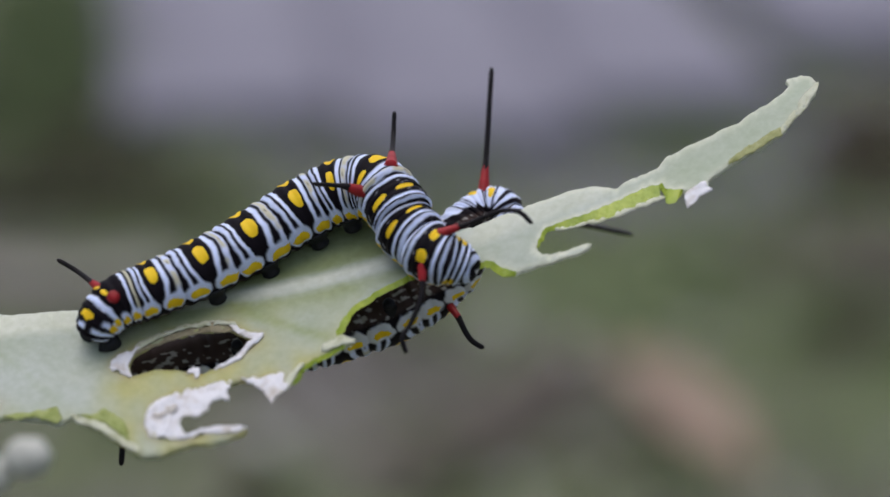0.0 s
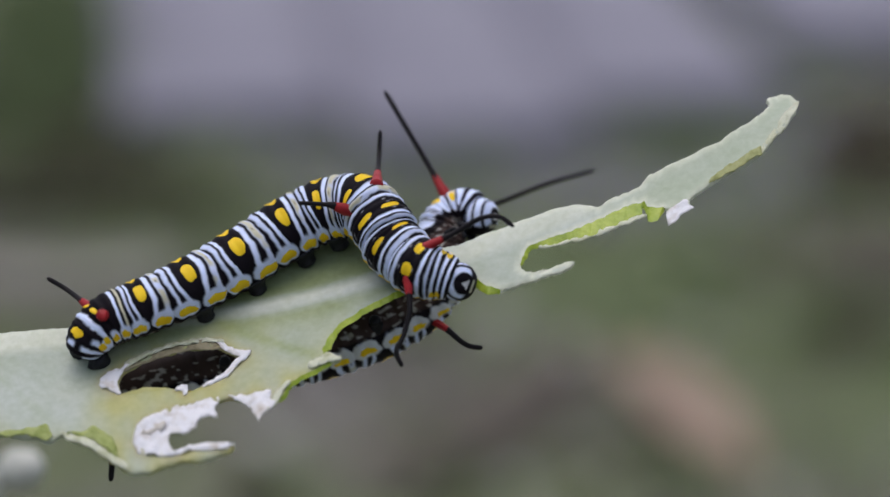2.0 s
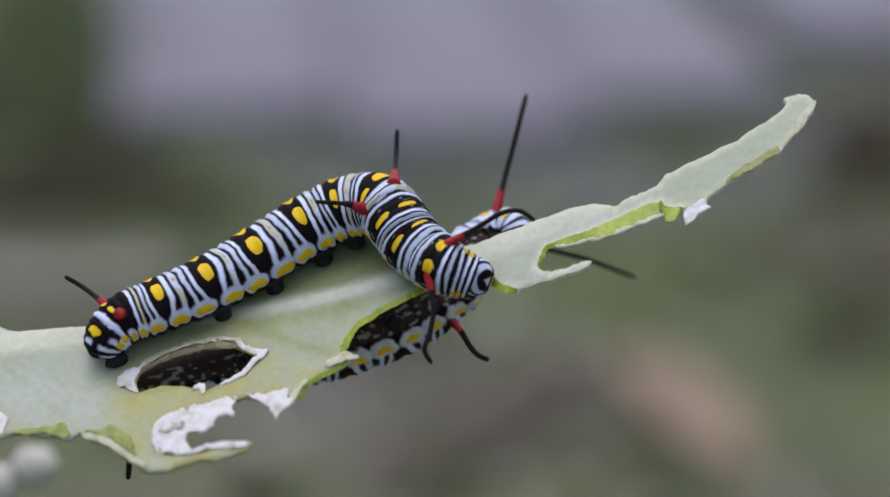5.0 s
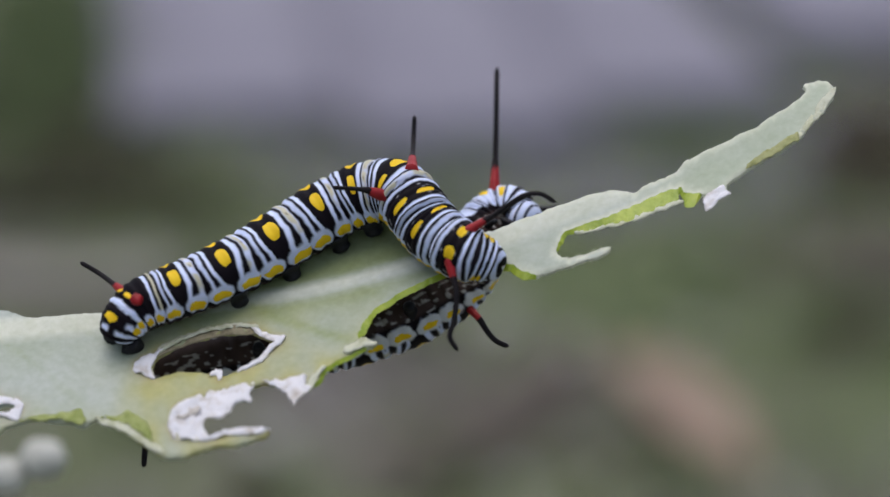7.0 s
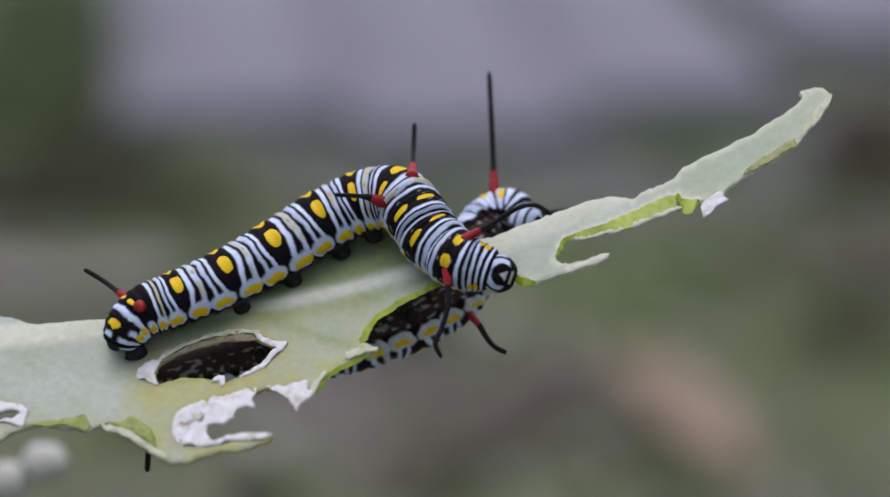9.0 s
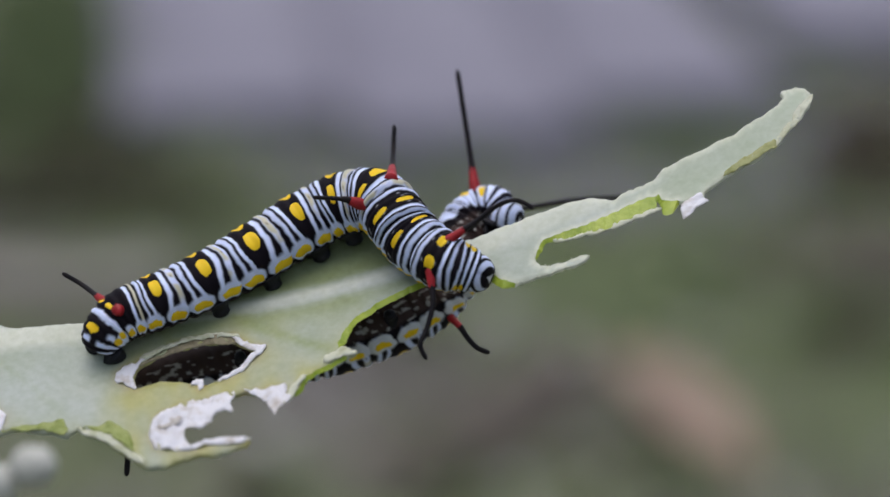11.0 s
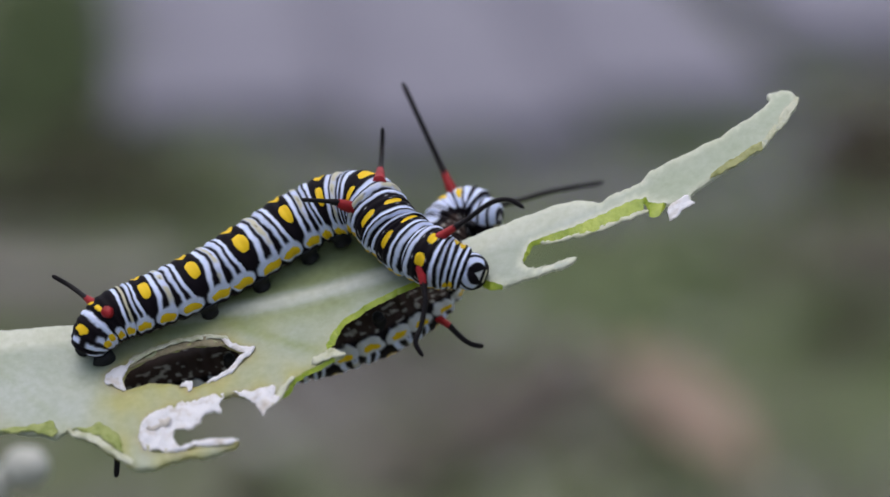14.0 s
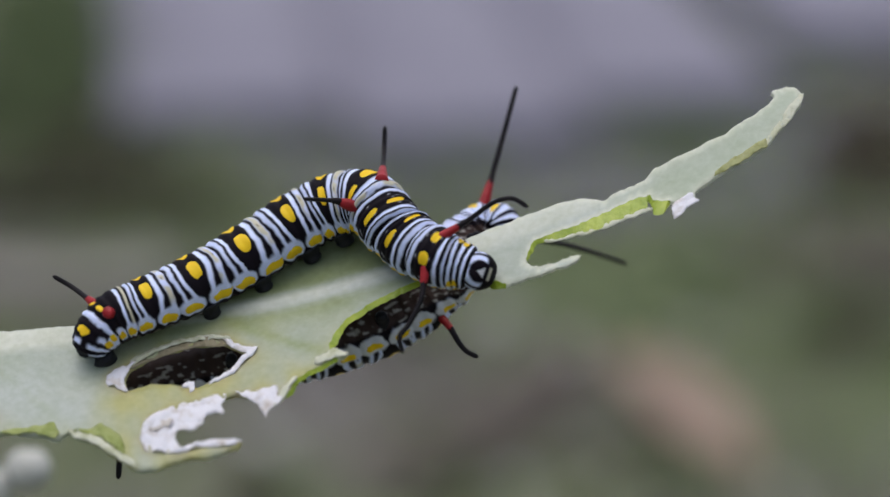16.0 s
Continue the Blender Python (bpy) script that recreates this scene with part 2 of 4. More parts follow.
def grid_faces(n, m, closed=True):
    k = m if closed else m - 1
    return [(i * m + j, i * m + (j + 1) % m, (i + 1) * m + (j + 1) % m, (i + 1) * m + j) for i in range(n - 1) for j in range(k)]


def paint(mesh, colours):
    att = mesh.color_attributes.new("marking", "FLOAT_COLOR", "POINT")
    att.data.foreach_set("color", np.hstack([colours, np.ones((len(colours), 1))]).ravel())


def segment_mesh(spine, lo, hi, seed, kind):
    n, m = 64, 110
    s = np.linspace(lo - 0.06, hi + 0.06, n)
    th = np.linspace(-180, 180, m, endpoint=False)
    S, A = np.meshgrid(s, th, indexing="ij")
    verts = spine.skin(S, A)
    # the ends tuck in under the neighbours
    c = spine.at(s)[0][:, None, :]
    out = np.maximum(np.maximum(lo - s, s - hi), 0)[:, None, None] / 0.06
    verts = c + (verts - c) * (1 - 0.12 * out)
    me = mesh_of("segment", verts.reshape(-1, 3) * MM, grid_faces(n, m), [SKIN])
    paint(me, markings(S, A, seed, kind).reshape(-1, 3))
    return me


def tail_mesh(spine, seed):
    n, m = 44, 120
    s = np.concatenate([np.linspace(1.56, 0.35, 30), 0.35 - 0.55 * np.sin(np.linspace(0, np.pi / 2, 15)[1:])])
    th = np.linspace(-180, 180, m, endpoint=False)
    S, A = np.meshgrid(s, th, indexing="ij")
    verts = spine.skin(S, A)
    c = spine.at(s)[0][:, None, :]
    close = np.concatenate([np.ones(30), np.cos(np.linspace(0, np.pi / 2, 15)[1:])])[:, None, None]
    verts = c + (verts - c) * close
    me = mesh_of("tail_segment", verts.reshape(-1, 3) * MM, [f[::-1] for f in grid_faces(n, m)], [SKIN])
    paint(me, markings(S, A, seed, "tail").reshape(-1, 3))
    return me


def spot_mesh(spine, s, th, ds, dth, seed, square=2.4, uneven=0.16):
    """A slightly raised, rounded yellow patch on the skin."""
    rings, m = 5, 26
    a = np.linspace(0, 2 * np.pi, m, endpoint=False)
    rim = 1 + uneven * hum(np.cos(a) * 1.7, np.sin(a) * 1.7, seed * 3.7)
    verts, f = [spine.skin([s], [th], 1.022)[0]], []
    for k in range(1, rings + 1):
        q = k / rings
        cs, sn = np.cos(a), np.sin(a)
        x, y = np.sign(cs) * np.abs(cs) ** (2 / square), np.sign(sn) * np.abs(sn) ** (2 / square)
        lift = 1.022 - 0.030 * q ** 4
        verts += list(spine.skin(s + ds * q * x * rim, th + dth * q * y * rim, lift))
    f = [(0, 1 + j, 1 + (j + 1) % m) for j in range(m)]
    for k in range(rings - 1):
        o = 1 + k * m
        f += [(o + j, o + m + j, o + m + (j + 1) % m, o + (j + 1) % m) for j in range(m)]
    return mesh_of("yellow_spot", np.array(verts) * MM, f, [YELLOW])


def tube(points, radii, m=14):
    p = np.asarray(points, float)
    t = unit(np.gradient(p, axis=0))
    up = unit(np.cross(t, np.array((0.31, 0.83, 0.46))))
    w = np.cross(t, up)
    a = np.linspace(0, 2 * np.pi, m, endpoint=False)
    ring = np.cos(a)[None, :, None] * up[:, None] + np.sin(a)[None, :, None] * w[:, None]
    v = p[:, None] + ring * np.asarray(radii, float)[:, None, None]
    n = len(p)
    return v.reshape(-1, 3), grid_faces(n, m) + [tuple(range(m))[::-1], tuple(range((n - 1) * m, n * m))]


def filament_mesh(root, way, controls, thick, red, bulb=0.32):
    """A fleshy filament: a red cone at the root, then a long black whip."""
    first = unit(np.array(controls[0], float) - root)
    ctrl = np.array([root - first * 0.7, root + first * 0.6, *controls], float)
    ks = np.concatenate([[0], np.cumsum(np.linalg.norm(np.diff(ctrl, axis=0), axis=1))])
    q = np.linspace(0, 1, 60)
    p = catmull(ctrl, np.interp(q * ks[-1], ks, np.arange(len(ctrl))))
    away = q * ks[-1]
    r = thick * (0.48 + 0.12 * (1 - q)) + bulb * np.clip(1 - (away - 0.3) / (red * 1.25), 0, 1)
    r[-3:] *= (0.92, 0.75, 0.35)
    if red > 5:
        # a short stump, rounded off
        r = 0.56 * np.sqrt(1 - 0.99 * q ** 3)
    r *= 1 + 0.05 * hum(q * 40, q * 0, root[0])
    v, f = tube(p, r)
    edge = red / ks[-1] * 59
    ring = np.arange(len(f)) // 14
    slots = (ring > edge + 0.8 * np.sin(np.arange(len(f)) * 2.1)).astype(int)
    slots[-2], slots[-1] = 0, 1
    return mesh_of("filament", v * MM, f, [RED, BLACK], [int(k) for k in slots])


def leg_mesh(root, way, length, thick):
    q = np.linspace(0, 1, 9)
    p = root + q[:, None] * way * length
    r = thick * np.array((1.25, 1.10, 0.96, 0.84, 0.76, 0.72, 0.76, 0.70, 0.50))
    v, f = tube(p, r, 12)
    return mesh_of("leg", v * MM, f, [LEG])


def head_mesh(spine, raised):
    """A round head capsule with a pale triangle and pale arches on black; raised: degrees its face turns up."""
    c, r, t, d, side = (a[0] for a in spine.at([13.0]))
    k = radians(raised)
    t, d = t * math.cos(k) + d * math.sin(k), d * math.cos(k) - t * math.sin(k)
    n, m = 60, 90
    lat, lon = np.linspace(0.02, np.pi - 0.02, n), np.linspace(0, 2 * np.pi, m, endpoint=False)
    L, O = np.meshgrid(lat, lon, indexing="ij")
    x, y, z = np.cos(L), np.sin(L) * np.cos(O), np.sin(L) * np.sin(O)
    cheeks = 1 + 0.05 * np.exp(-((np.abs(z) - 0.5) / 0.3) ** 2) - 0.05 * np.exp(-(z / 0.10) ** 2) * (y > 0.3)
    v = c + (r * cheeks)[..., None] * (0.88 * x[..., None] * t + y[..., None] * d + 1.02 * z[..., None] * side)
    ang = np.degrees(np.arccos(np.clip(0.92 * x + 0.38 * y, -1, 1)))
    wob = 2.0 * hum(O * 2, L * 3, 3.3)
    col = np.broadcast_to(INK, (n, m, 3)).copy()

    def lay(f, colour):
        col[:] = col * (1 - f[..., None]) + colour * f[..., None]

    def band(lo, hi):
        return step(lo - 2, lo + 2, ang + wob) * (1 - step(hi - 2, hi + 2, ang + wob)) * step(0.0, 0.2, y + (0.12 if raised > 30 else 0.6) * np.abs(z))

    for lo, hi in ((35, 54), (67, 82), (94, 108)) if raised > 30 else ((28, 52), (62, 84), (93, 116), (124, 142)):
        lay(band(lo, hi), WHITE)
    # triangle on the front, a pale lip below it
    ty, tz = y - 0.12, np.abs(z)
    lay(step(-0.02, 0.03, ty) * step(-0.02, 0.03, 0.40 - ty - 1.45 * tz) * (x > 0), np.array((0.62, 0.62, 0.64)))
    lay(np.exp(-((y + 0.22) / 0.10) ** 4) * step(0.0, 0.06, 0.36 - tz) * (x > 0), CREAM)
    lay(step(0.10, 0.16, -(y + 0.30)) * (x > 0.3), INK)
    me = mesh_of("head_capsule", v.reshape(-1, 3) * MM, grid_faces(n, m) + [tuple(range(m))[::-1], tuple(range((n - 1) * m, n * m))], [SKIN])
    paint(me, col.reshape(-1, 3))
    return me


def caterpillar(name, label, rows, whips, seed, raised):
    """Thirteen rigid pieces from tail to head; rows are the pieces' middles."""
    thing = empty_thing(name, label, "caterpillar", "caterpillars on the leaf")
    spine = Spine(rows)
    pieces = {1: part("tail_segment", tail_mesh(spine, seed), thing)}
    for i in range(2, 13):
        kind = "rear" if i == 2 else "body" if i <= 8 else "thorax" if i <= 10 else "collar" if i == 11 else "neck"
        pieces[i] = part("body_segment", segment_mesh(spine, i - 0.5, i + 0.5, seed, kind), thing)
    pieces[13] = part("head", head_mesh(spine, raised), thing, "black head with white arches and triangle")
    for i in range(2, 12):
        for side in (-1, 1):
            small = i in (2, 11)
            where = (i - 0.32, 18, 0.09, 12) if i == 2 else (i - 0.04, 26, 0.13, 16) if small and seed < 4 else (i + 0.16, 44, 0.14, 20) if small else (i, 31, 0.134 + 0.01 * math.sin(i * 2.3 + seed), 22) if i < 8 else (i, 31, (0.105, 0.088, 0.092)[i - 8], 23)
            part("yellow_spot", spot_mesh(spine, where[0], side * where[1], where[2], where[3], seed + i), pieces[i])
            if seed > 4 and i > 9:
                continue
            for off, ds in ((-0.28, 0.185), (0.265, 0.20)):
                ds, dth, uneven = (ds * 0.82, 8.0, 0.45) if seed > 4 else (ds * 1.04, 12.0, 0.25)
                at, round_ = i + off + 0.02 * math.sin(i * 5 + side), side * (FLANK[seed > 4] + 2 * math.sin(i * 3))
                part("yellow_spot", spot_mesh(spine, at, round_, ds, dth, seed + i + off * 10, 2.4, uneven), pieces[i])
    part("yellow_spot", spot_mesh(spine, 0.97, 10, 0.12, 21, seed, 2.2, 0.5), pieces[1])
    for side in (-1, 1):
        part("yellow_spot", spot_mesh(spine, 11.74, side * (66 if seed < 4 else 58), 0.12, 13 if seed < 4 else 24, seed), pieces[12])
        if seed < 4:
            part("yellow_spot", spot_mesh(spine, 12.02, side * 62, 0.15, 14, seed), pieces[12])
            part("yellow_spot", spot_mesh(spine, 12.0, side * 100, 0.25, 10, seed), pieces[12])
        part("yellow_spot", spot_mesh(spine, 1.05, side * 92, 0.16, 13, seed), pieces[1])
        part("yellow_spot", spot_mesh(spine, 1.33, side * 90, 0.13, 12, seed + 1), pieces[1])
        for i in (1, 4, 5, 6, 7):
            root = spine.skin([(0.05 if seed < 4 else 0.75) if i == 1 else i + 0.05], [side * (122 if i == 1 else 138)], 0.8)[0]
            c, r, t, d, l = (a[0] for a in spine.at([i]))
            part("proleg", leg_mesh(root, unit(-d * 0.9 + l * side * 0.25), (3.5 if i == 1 else 1.4) * r / 2.6, (1.15 if i == 1 else 0.7 if seed > 4 else 1.05) * r / 2.6), pieces[i])
        for i in (10, 11, 12):
            root = spine.skin([i + 0.1], [side * 150], 0.85)[0]
            c, r, t, d, l = (a[0] for a in spine.at([i]))
            part("leg", leg_mesh(root, unit(-d + l * side * 0.2 + t * 0.2), 1.5, 0.38), pieces[i])
    lashes = {}
    for key, i, off, th, controls, thick, red in whips:
        c, r, t, d, l = (a[0] for a in spine.at([i]))
        root = spine.skin([i + off], [th], 0.95)[0]
        way = unit(root - c)
        controls = controls or [root + way * 0.25, root + way * 0.45]
        lashes[key] = part("filament", filament_mesh(root, way, controls, thick, red, 0.42 if key == "tail_near" else 0.45 if key == "mid_near" and seed < 2 else 0.10 if key == "mid_near" else 0.36 if key == "mid_far" else 0.30 if seed > 4 else 0.22), pieces[i], "black whip with a red root")
        lashes[key]["root"] = [float(q) for q in root * MM]
    return thing, spine, pieces, lashes


FRONT_ROWS = [(-30.71, -3.23, -10.26, 1.4, 29), (-30.12, -3.61, -8.9, 2.0, 42), (-28.52, -3.03, -7.37, 2.33, 56), (-25.89, -2.18, -6.32, 2.48, 59),
    (-21.89, -0.72, -4.56, 2.6, 55), (-17.72, 1.02, -2.24, 2.74, 53), (-13.51, 2.41, 0.44, 2.84, 55), (-9.96, 2.52, 2.22, 2.84, 54),
    (-6.75, 1.26, 2.6, 2.8, 29), (-4.85, -0.75, 0.66, 2.75, 10), (-3.61, -1.99, -0.93, 2.71, 10), (-1.26, -3.76, -2.48, 2.5, 10),
    (0.74, -4.45, -3.13, 2.05, 4), (2.05, -4.79, -3.57, 1.64, 0)]
BACK_ROWS = [(-33.12, 3.7, -14.74, 1.31, -131), (-31.3, 3.7, -14.44, 1.92, -131), (-28.28, 3.7, -13.73, 2.32, -131), (-23.63, 3.7, -12.82, 2.52, -131),
    (-19.09, 3.9, -12.02, 2.63, -131), (-14.54, 4.2, -11.21, 2.63, -131), (-10.3, 4.5, -10.1, 2.73, -131), (-5.65, 4.6, -8.47, 2.72, -131),
    (-2.01, 4.9, -6.34, 2.62, -136), (0.2, 5.6, -3.69, 2.51, -182), (0.72, 6.5, -1.13, 2.5, -214), (2.27, 7.5, 0.68, 2.12, -236),
    (4.0, 7.4, 1.1, 2.08, -254), (5.1, 6.7, 0.1, 1.7, -285)]
FRONT_WHIPS = (
    ("tail_far", 2, -0.25, -32, [(-32.5, -1.0, -4.7), (-34.2, -1.0, -3.7)], 0.42, 1.6),
    ("tail_near", 2, -0.21, 42, [], 0.40, 9.0),
    ("mid_far", 8, 0.21, -32, [(-5.4, 5.0, 6.9), (-5.3, 5.8, 9.5)], 0.42, 3.2),
    ("mid_near", 8, 0.21, 56, [(-9.6, -1.8, 2.65), (-12.2, -3.0, 2.8)], 0.38, 2.0),
    ("fore_far", 11, 0.04, -45, [(1.5, -5.4, 0.7), (3.6, -6.0, 1.95), (5.2, -6.4, 2.15), (6.5, -6.6, 1.3)], 0.42, 2.2),
    ("fore_near", 11, 0.06, 51, [(-2.45, -6.2, -6.0), (-3.1, -6.6, -8.1), (-3.75, -6.9, -9.4), (-3.3, -6.9, -10.7)], 0.44, 1.7),
)
BACK_WHIPS = (
    ("tail_near", 2, 0.0, -35, [(-28.5, 0.5, -18.1), (-28.7, -0.5, -21.5)], 0.52, 1.5),
    ("mid_near", 8, 0.05, -80, [(0.65, 2.6, -8.5), (1.56, 2.4, -9.55), (2.4, 2.2, -10.2), (3.5, 2.1, -10.5)], 0.48, 2.3),
    ("fore_far", 11, 0.49, 30, [(2.72, 8.6, 7.0), (2.66, 10.0, 14.1)], 0.46, 3.0),
    ("fore_near", 11, 0.49, -46, [(6.6, 11.0, 0.55), (11.7, 13.5, 0.3), (16.8, 16.0, -0.4)], 0.44, 3.0),
)

# ---- the leaf ----
MID_X = (-59.2, -39.2, -16.7, -4.2, 3.3, 10.8, 17.8, 30.8)
MID_Z = (-11.1, -9.0, -6.6, -3.5, -0.6, 2.15, 4.5, 11.65)


def mid_z(x):
    """Height of the bowed midrib along the leaf, in millimetres."""
    return np.mean([np.interp(np.asarray(x, float) + o, MID_X, MID_Z) for o in np.linspace(-6, 6, 13)], axis=0)


def on_leaf(x, w, up=0.0):
    """A place on the tilted blade: w across it from the midrib, up off it."""
    h = up * math.sqrt(0.5)
    return np.stack([x, w - h, mid_z(x) + w + h], -1)


def ragged(points, gap, rough, seed):
    """A nibbled outline through the points."""
    out = []
    pts = np.array(points, float)
    for a, b in zip(pts, np.roll(pts, -1, 0)):
        k = max(1, int(np.linalg.norm(b - a) / gap))
        for j in range(k):
            out.append(a + (b - a) * j / k)
    out = np.array(out)
    soft = 0.15 * np.roll(out, 1, 0) + 0.7 * out + 0.15 * np.roll(out, -1, 0)
    along = np.arange(len(soft)) * gap
    d = unit(np.roll(soft, -1, 0) - np.roll(soft, 1, 0))
    nib = rough * (hum(along * 0.9, 0 * along, seed) + 0.7 * hum(along * 2.3, 0 * along, seed + 4) + 0.5 * np.abs(hum(along * 4.0, 0 * along, seed + 8)))
    nib = nib * np.where((soft[:, 0] < -25) & (soft[:, 1] > -1.5), 0.25, 1.0)
    nib = nib + 0.35 * rough * hum(along * 7.0, 0 * along, seed + 12)
    return soft + np.stack([-d[:, 1], d[:, 0]], 1) * nib[:, None]


def inside(p, poly):
    x, y = p[:, 0], p[:, 1]
    hit = np.zeros(len(p), bool)
    for (x0, y0), (x1, y1) in zip(poly, np.roll(poly, -1, 0)):
        cross = ((y0 > y) != (y1 > y)) & (x < (x1 - x0) * (y - y0) / (y1 - y0 + 1e-12) + x0)
        hit ^= cross
    return hit


def far_from(p, poly):
    """Distance of the points from an outline."""
    best = np.full(len(p), 1e9)
    for a, b in zip(poly, np.roll(poly, -1, 0)):
        ab = b - a
        f = np.clip(((p - a) @ ab) / max(ab @ ab, 1e-9), 0, 1)
        best = np.minimum(best, np.linalg.norm(p - a - f[:, None] * ab, axis=1))
    return best


def sheet(name, loops, thick, grid, relief, bevel, mats, lift=0.0):
    """A thin solid sheet in leaf coordinates: outer loop first, then holes. bevel(points) widens the underside at the rim."""
    outer = loops[0]
    lo, hi = outer.min(0), outer.max(0)
    gx, gy = np.meshgrid(np.arange(lo[0], hi[0], grid), np.arange(lo[1], hi[1], grid), indexing="ij")
    inner = np.stack([gx.ravel(), gy.ravel()], 1) + grid * 0.2 * np.random.RandomState(3).uniform(-1, 1, (gx.size, 2))
    keep = inside(inner, outer)
    for lp in loops:
        keep &= far_from(inner, lp) > grid * 0.55
    for lp in loops[1:]:
        keep &= ~inside(inner, lp)
    inner = inner[keep]
    pts, edges, o = [], [], 0
    for lp in loops:
        pts += [Vector(p) for p in lp]
        edges += [(o + i, o + (i + 1) % len(lp)) for i in range(len(lp))]
        o += len(lp)
    pts += [Vector(p) for p in inner]
    v2, e2, f2, origin, _, _ = delaunay_2d_cdt(pts, edges, [], 0, 1e-5)
    v = np.array([tuple(p) for p in v2])
    mids = np.array([v[list(f)].mean(0) for f in f2])
    ok = inside(mids, outer)
    for lp in loops[1:]:
        ok &= ~inside(mids, lp)
    tris = [tuple(f) for f, k in zip(f2, ok) if k]
    tris = [f if np.cross(v[f[1]] - v[f[0]], v[f[2]] - v[f[0]]) > 0 else f[::-1] for f in tris]
    count = {}
    for f in tris:
        for a, b in zip(f, f[1:] + f[:1]):
            count[(a, b)] = 1
    rim = [(a, b) for a, b in count if (b, a) not in count]
    out = np.zeros_like(v)
    for a, b in rim:
        d = unit(v[b] - v[a])
        nrm = np.array((d[1], -d[0]))
        out[a] += nrm
        out[b] += nrm
    out = unit(out)
    h = relief(v)
    top = on_leaf(v[:, 0], v[:, 1], h + lift)
    low = v + out * bevel(v)[:, None]
    bot = on_leaf(low[:, 0], low[:, 1], h + lift - thick)
    n = len(v)
    faces = tris + [tuple(n + i for i in f[::-1]) for f in tris] + [(b, a, n + a, n + b) for a, b in rim]
    wide = bevel(v)
    slots = [0] * (2 * len(tris)) + [(len(mats) - 1 if wide[a] + wide[b] > 0.3 else 0) for a, b in rim]
    me = mesh_of(name, np.vstack([top, bot]) * MM, faces, mats, slots)
    for k in range(2 * len(tris), len(faces)):
        me.polygons[k].use_smooth = False
    return me, np.vstack([v, v])


UPPER = [(-60.4, 0.6), (-52.6, 1.4), (-46.1, 1.6), (-41.9, 1.3), (-40.8, 1.1), (-39.9, 0.7), (-39.2, 0.3), (-38.3, 0.2), (-36.5, 0.15), (-34.8, 0.1), (-32.3, 0.0), (-28.8, 0.8), (-24.4, 2.0),
    (-19.6, 4.1), (-14.6, 5.9), (-11.5, 6.5), (-8.4, 6.0), (-4.8, 3.4), (-1.7, 0.8), (2.3, 0.2), (4.6, 0.3), (7.3, 0.3), (8.8, 0.2), (10.2, 0.3),
    (12.1, -0.1), (13.7, -0.7), (15.9, -0.6), (17.9, -0.5), (18.3, 0.0), (22.0, 0.0), (24.3, -0.1), (26.7, 0.2), (28.3, 0.6), (29.1, 1.2), (28.9, 1.9),
    (30.9, 1.5), (31.5, 0.7)]
RIGHTLOW = [(31.2, -0.2), (30.0, -1.3), (29.3, -1.6), (28.3, -2.6), (26.1, -3.1), (23.7, -3.0), (22.6, -3.2), (21.6, -3.5), (21.6, -4.1), (20.7, -4.0),
    (19.8, -3.3), (18.8, -2.9), (18.1, -2.4), (17.8, -1.8), (15.7, -1.6), (13.9, -1.7), (11.4, -1.8), (9.5, -1.9), (7.8, -1.9), (7.1, -2.6), (6.9, -3.2),
    (7.4, -4.0), (8.1, -4.3), (9.4, -4.4), (10.8, -4.4), (11.7, -4.6), (11.3, -4.9), (9.8, -5.0), (7.6, -4.9), (5.3, -4.7), (4.1, -4.0), (3.3, -3.1),
    (0.8, -2.5), (-1.7, -1.8), (-3.4, -1.8), (-4.7, -2.0), (-6.6, -2.4), (-8.5, -3.1), (-9.6, -3.9), (-10.1, -4.9), (-9.7, -5.5), (-8.4, -6.1)]
LOWER = [(-9.7, -6.1), (-10.5, -6.4), (-11.7, -6.6), (-12.5, -7.0), (-12.9, -7.4), (-13.0, -7.9), (-13.6, -8.2), (-14.2, -8.2), (-14.4, -7.6),
    (-15.7, -7.5), (-16.9, -7.5), (-17.9, -7.2), (-18.3, -7.3), (-19.7, -7.4), (-21.3, -7.5), (-23.1, -7.9), (-24.4, -8.6), (-24.8, -9.3),
    (-24.6, -10.1), (-23.6, -10.9), (-22.6, -11.1), (-21.9, -11.1), (-21.0, -11.0), (-19.4, -11.1), (-18.2, -11.1), (-16.9, -11.3), (-17.4, -11.6),
    (-18.6, -11.9), (-19.7, -12.0), (-21.3, -11.8), (-22.5, -12.0), (-23.6, -12.3), (-24.8, -12.3), (-25.8, -12.0), (-26.9, -11.3)]
LOWLEFT = [(-27.9, -10.7), (-29.1, -9.8), (-30.2, -9.3), (-31.2, -9.0), (-31.8, -8.5), (-32.3, -8.8), (-32.8, -9.0), (-33.5, -8.8), (-34.5, -8.5),
    (-35.4, -8.4), (-36.5, -8.2), (-38.2, -8.2), (-39.1, -8.4), (-40.6, -9.0), (-44.3, -9.3), (-50.3, -8.2), (-58.9, -4.8)]
HOLE = [(-27.1, -4.0), (-25.7, -3.4), (-24.1, -3.0), (-22.1, -2.7), (-19.6, -2.8), (-18.5, -3.2), (-17.1, -4.1), (-17.9, -4.8), (-18.7, -5.3),
    (-19.8, -5.7), (-20.8, -6.1), (-21.3, -6.4), (-22.2, -6.0), (-23.3, -5.7), (-24.9, -5.5), (-26.2, -5.6), (-27.1, -5.8), (-27.5, -4.9)]
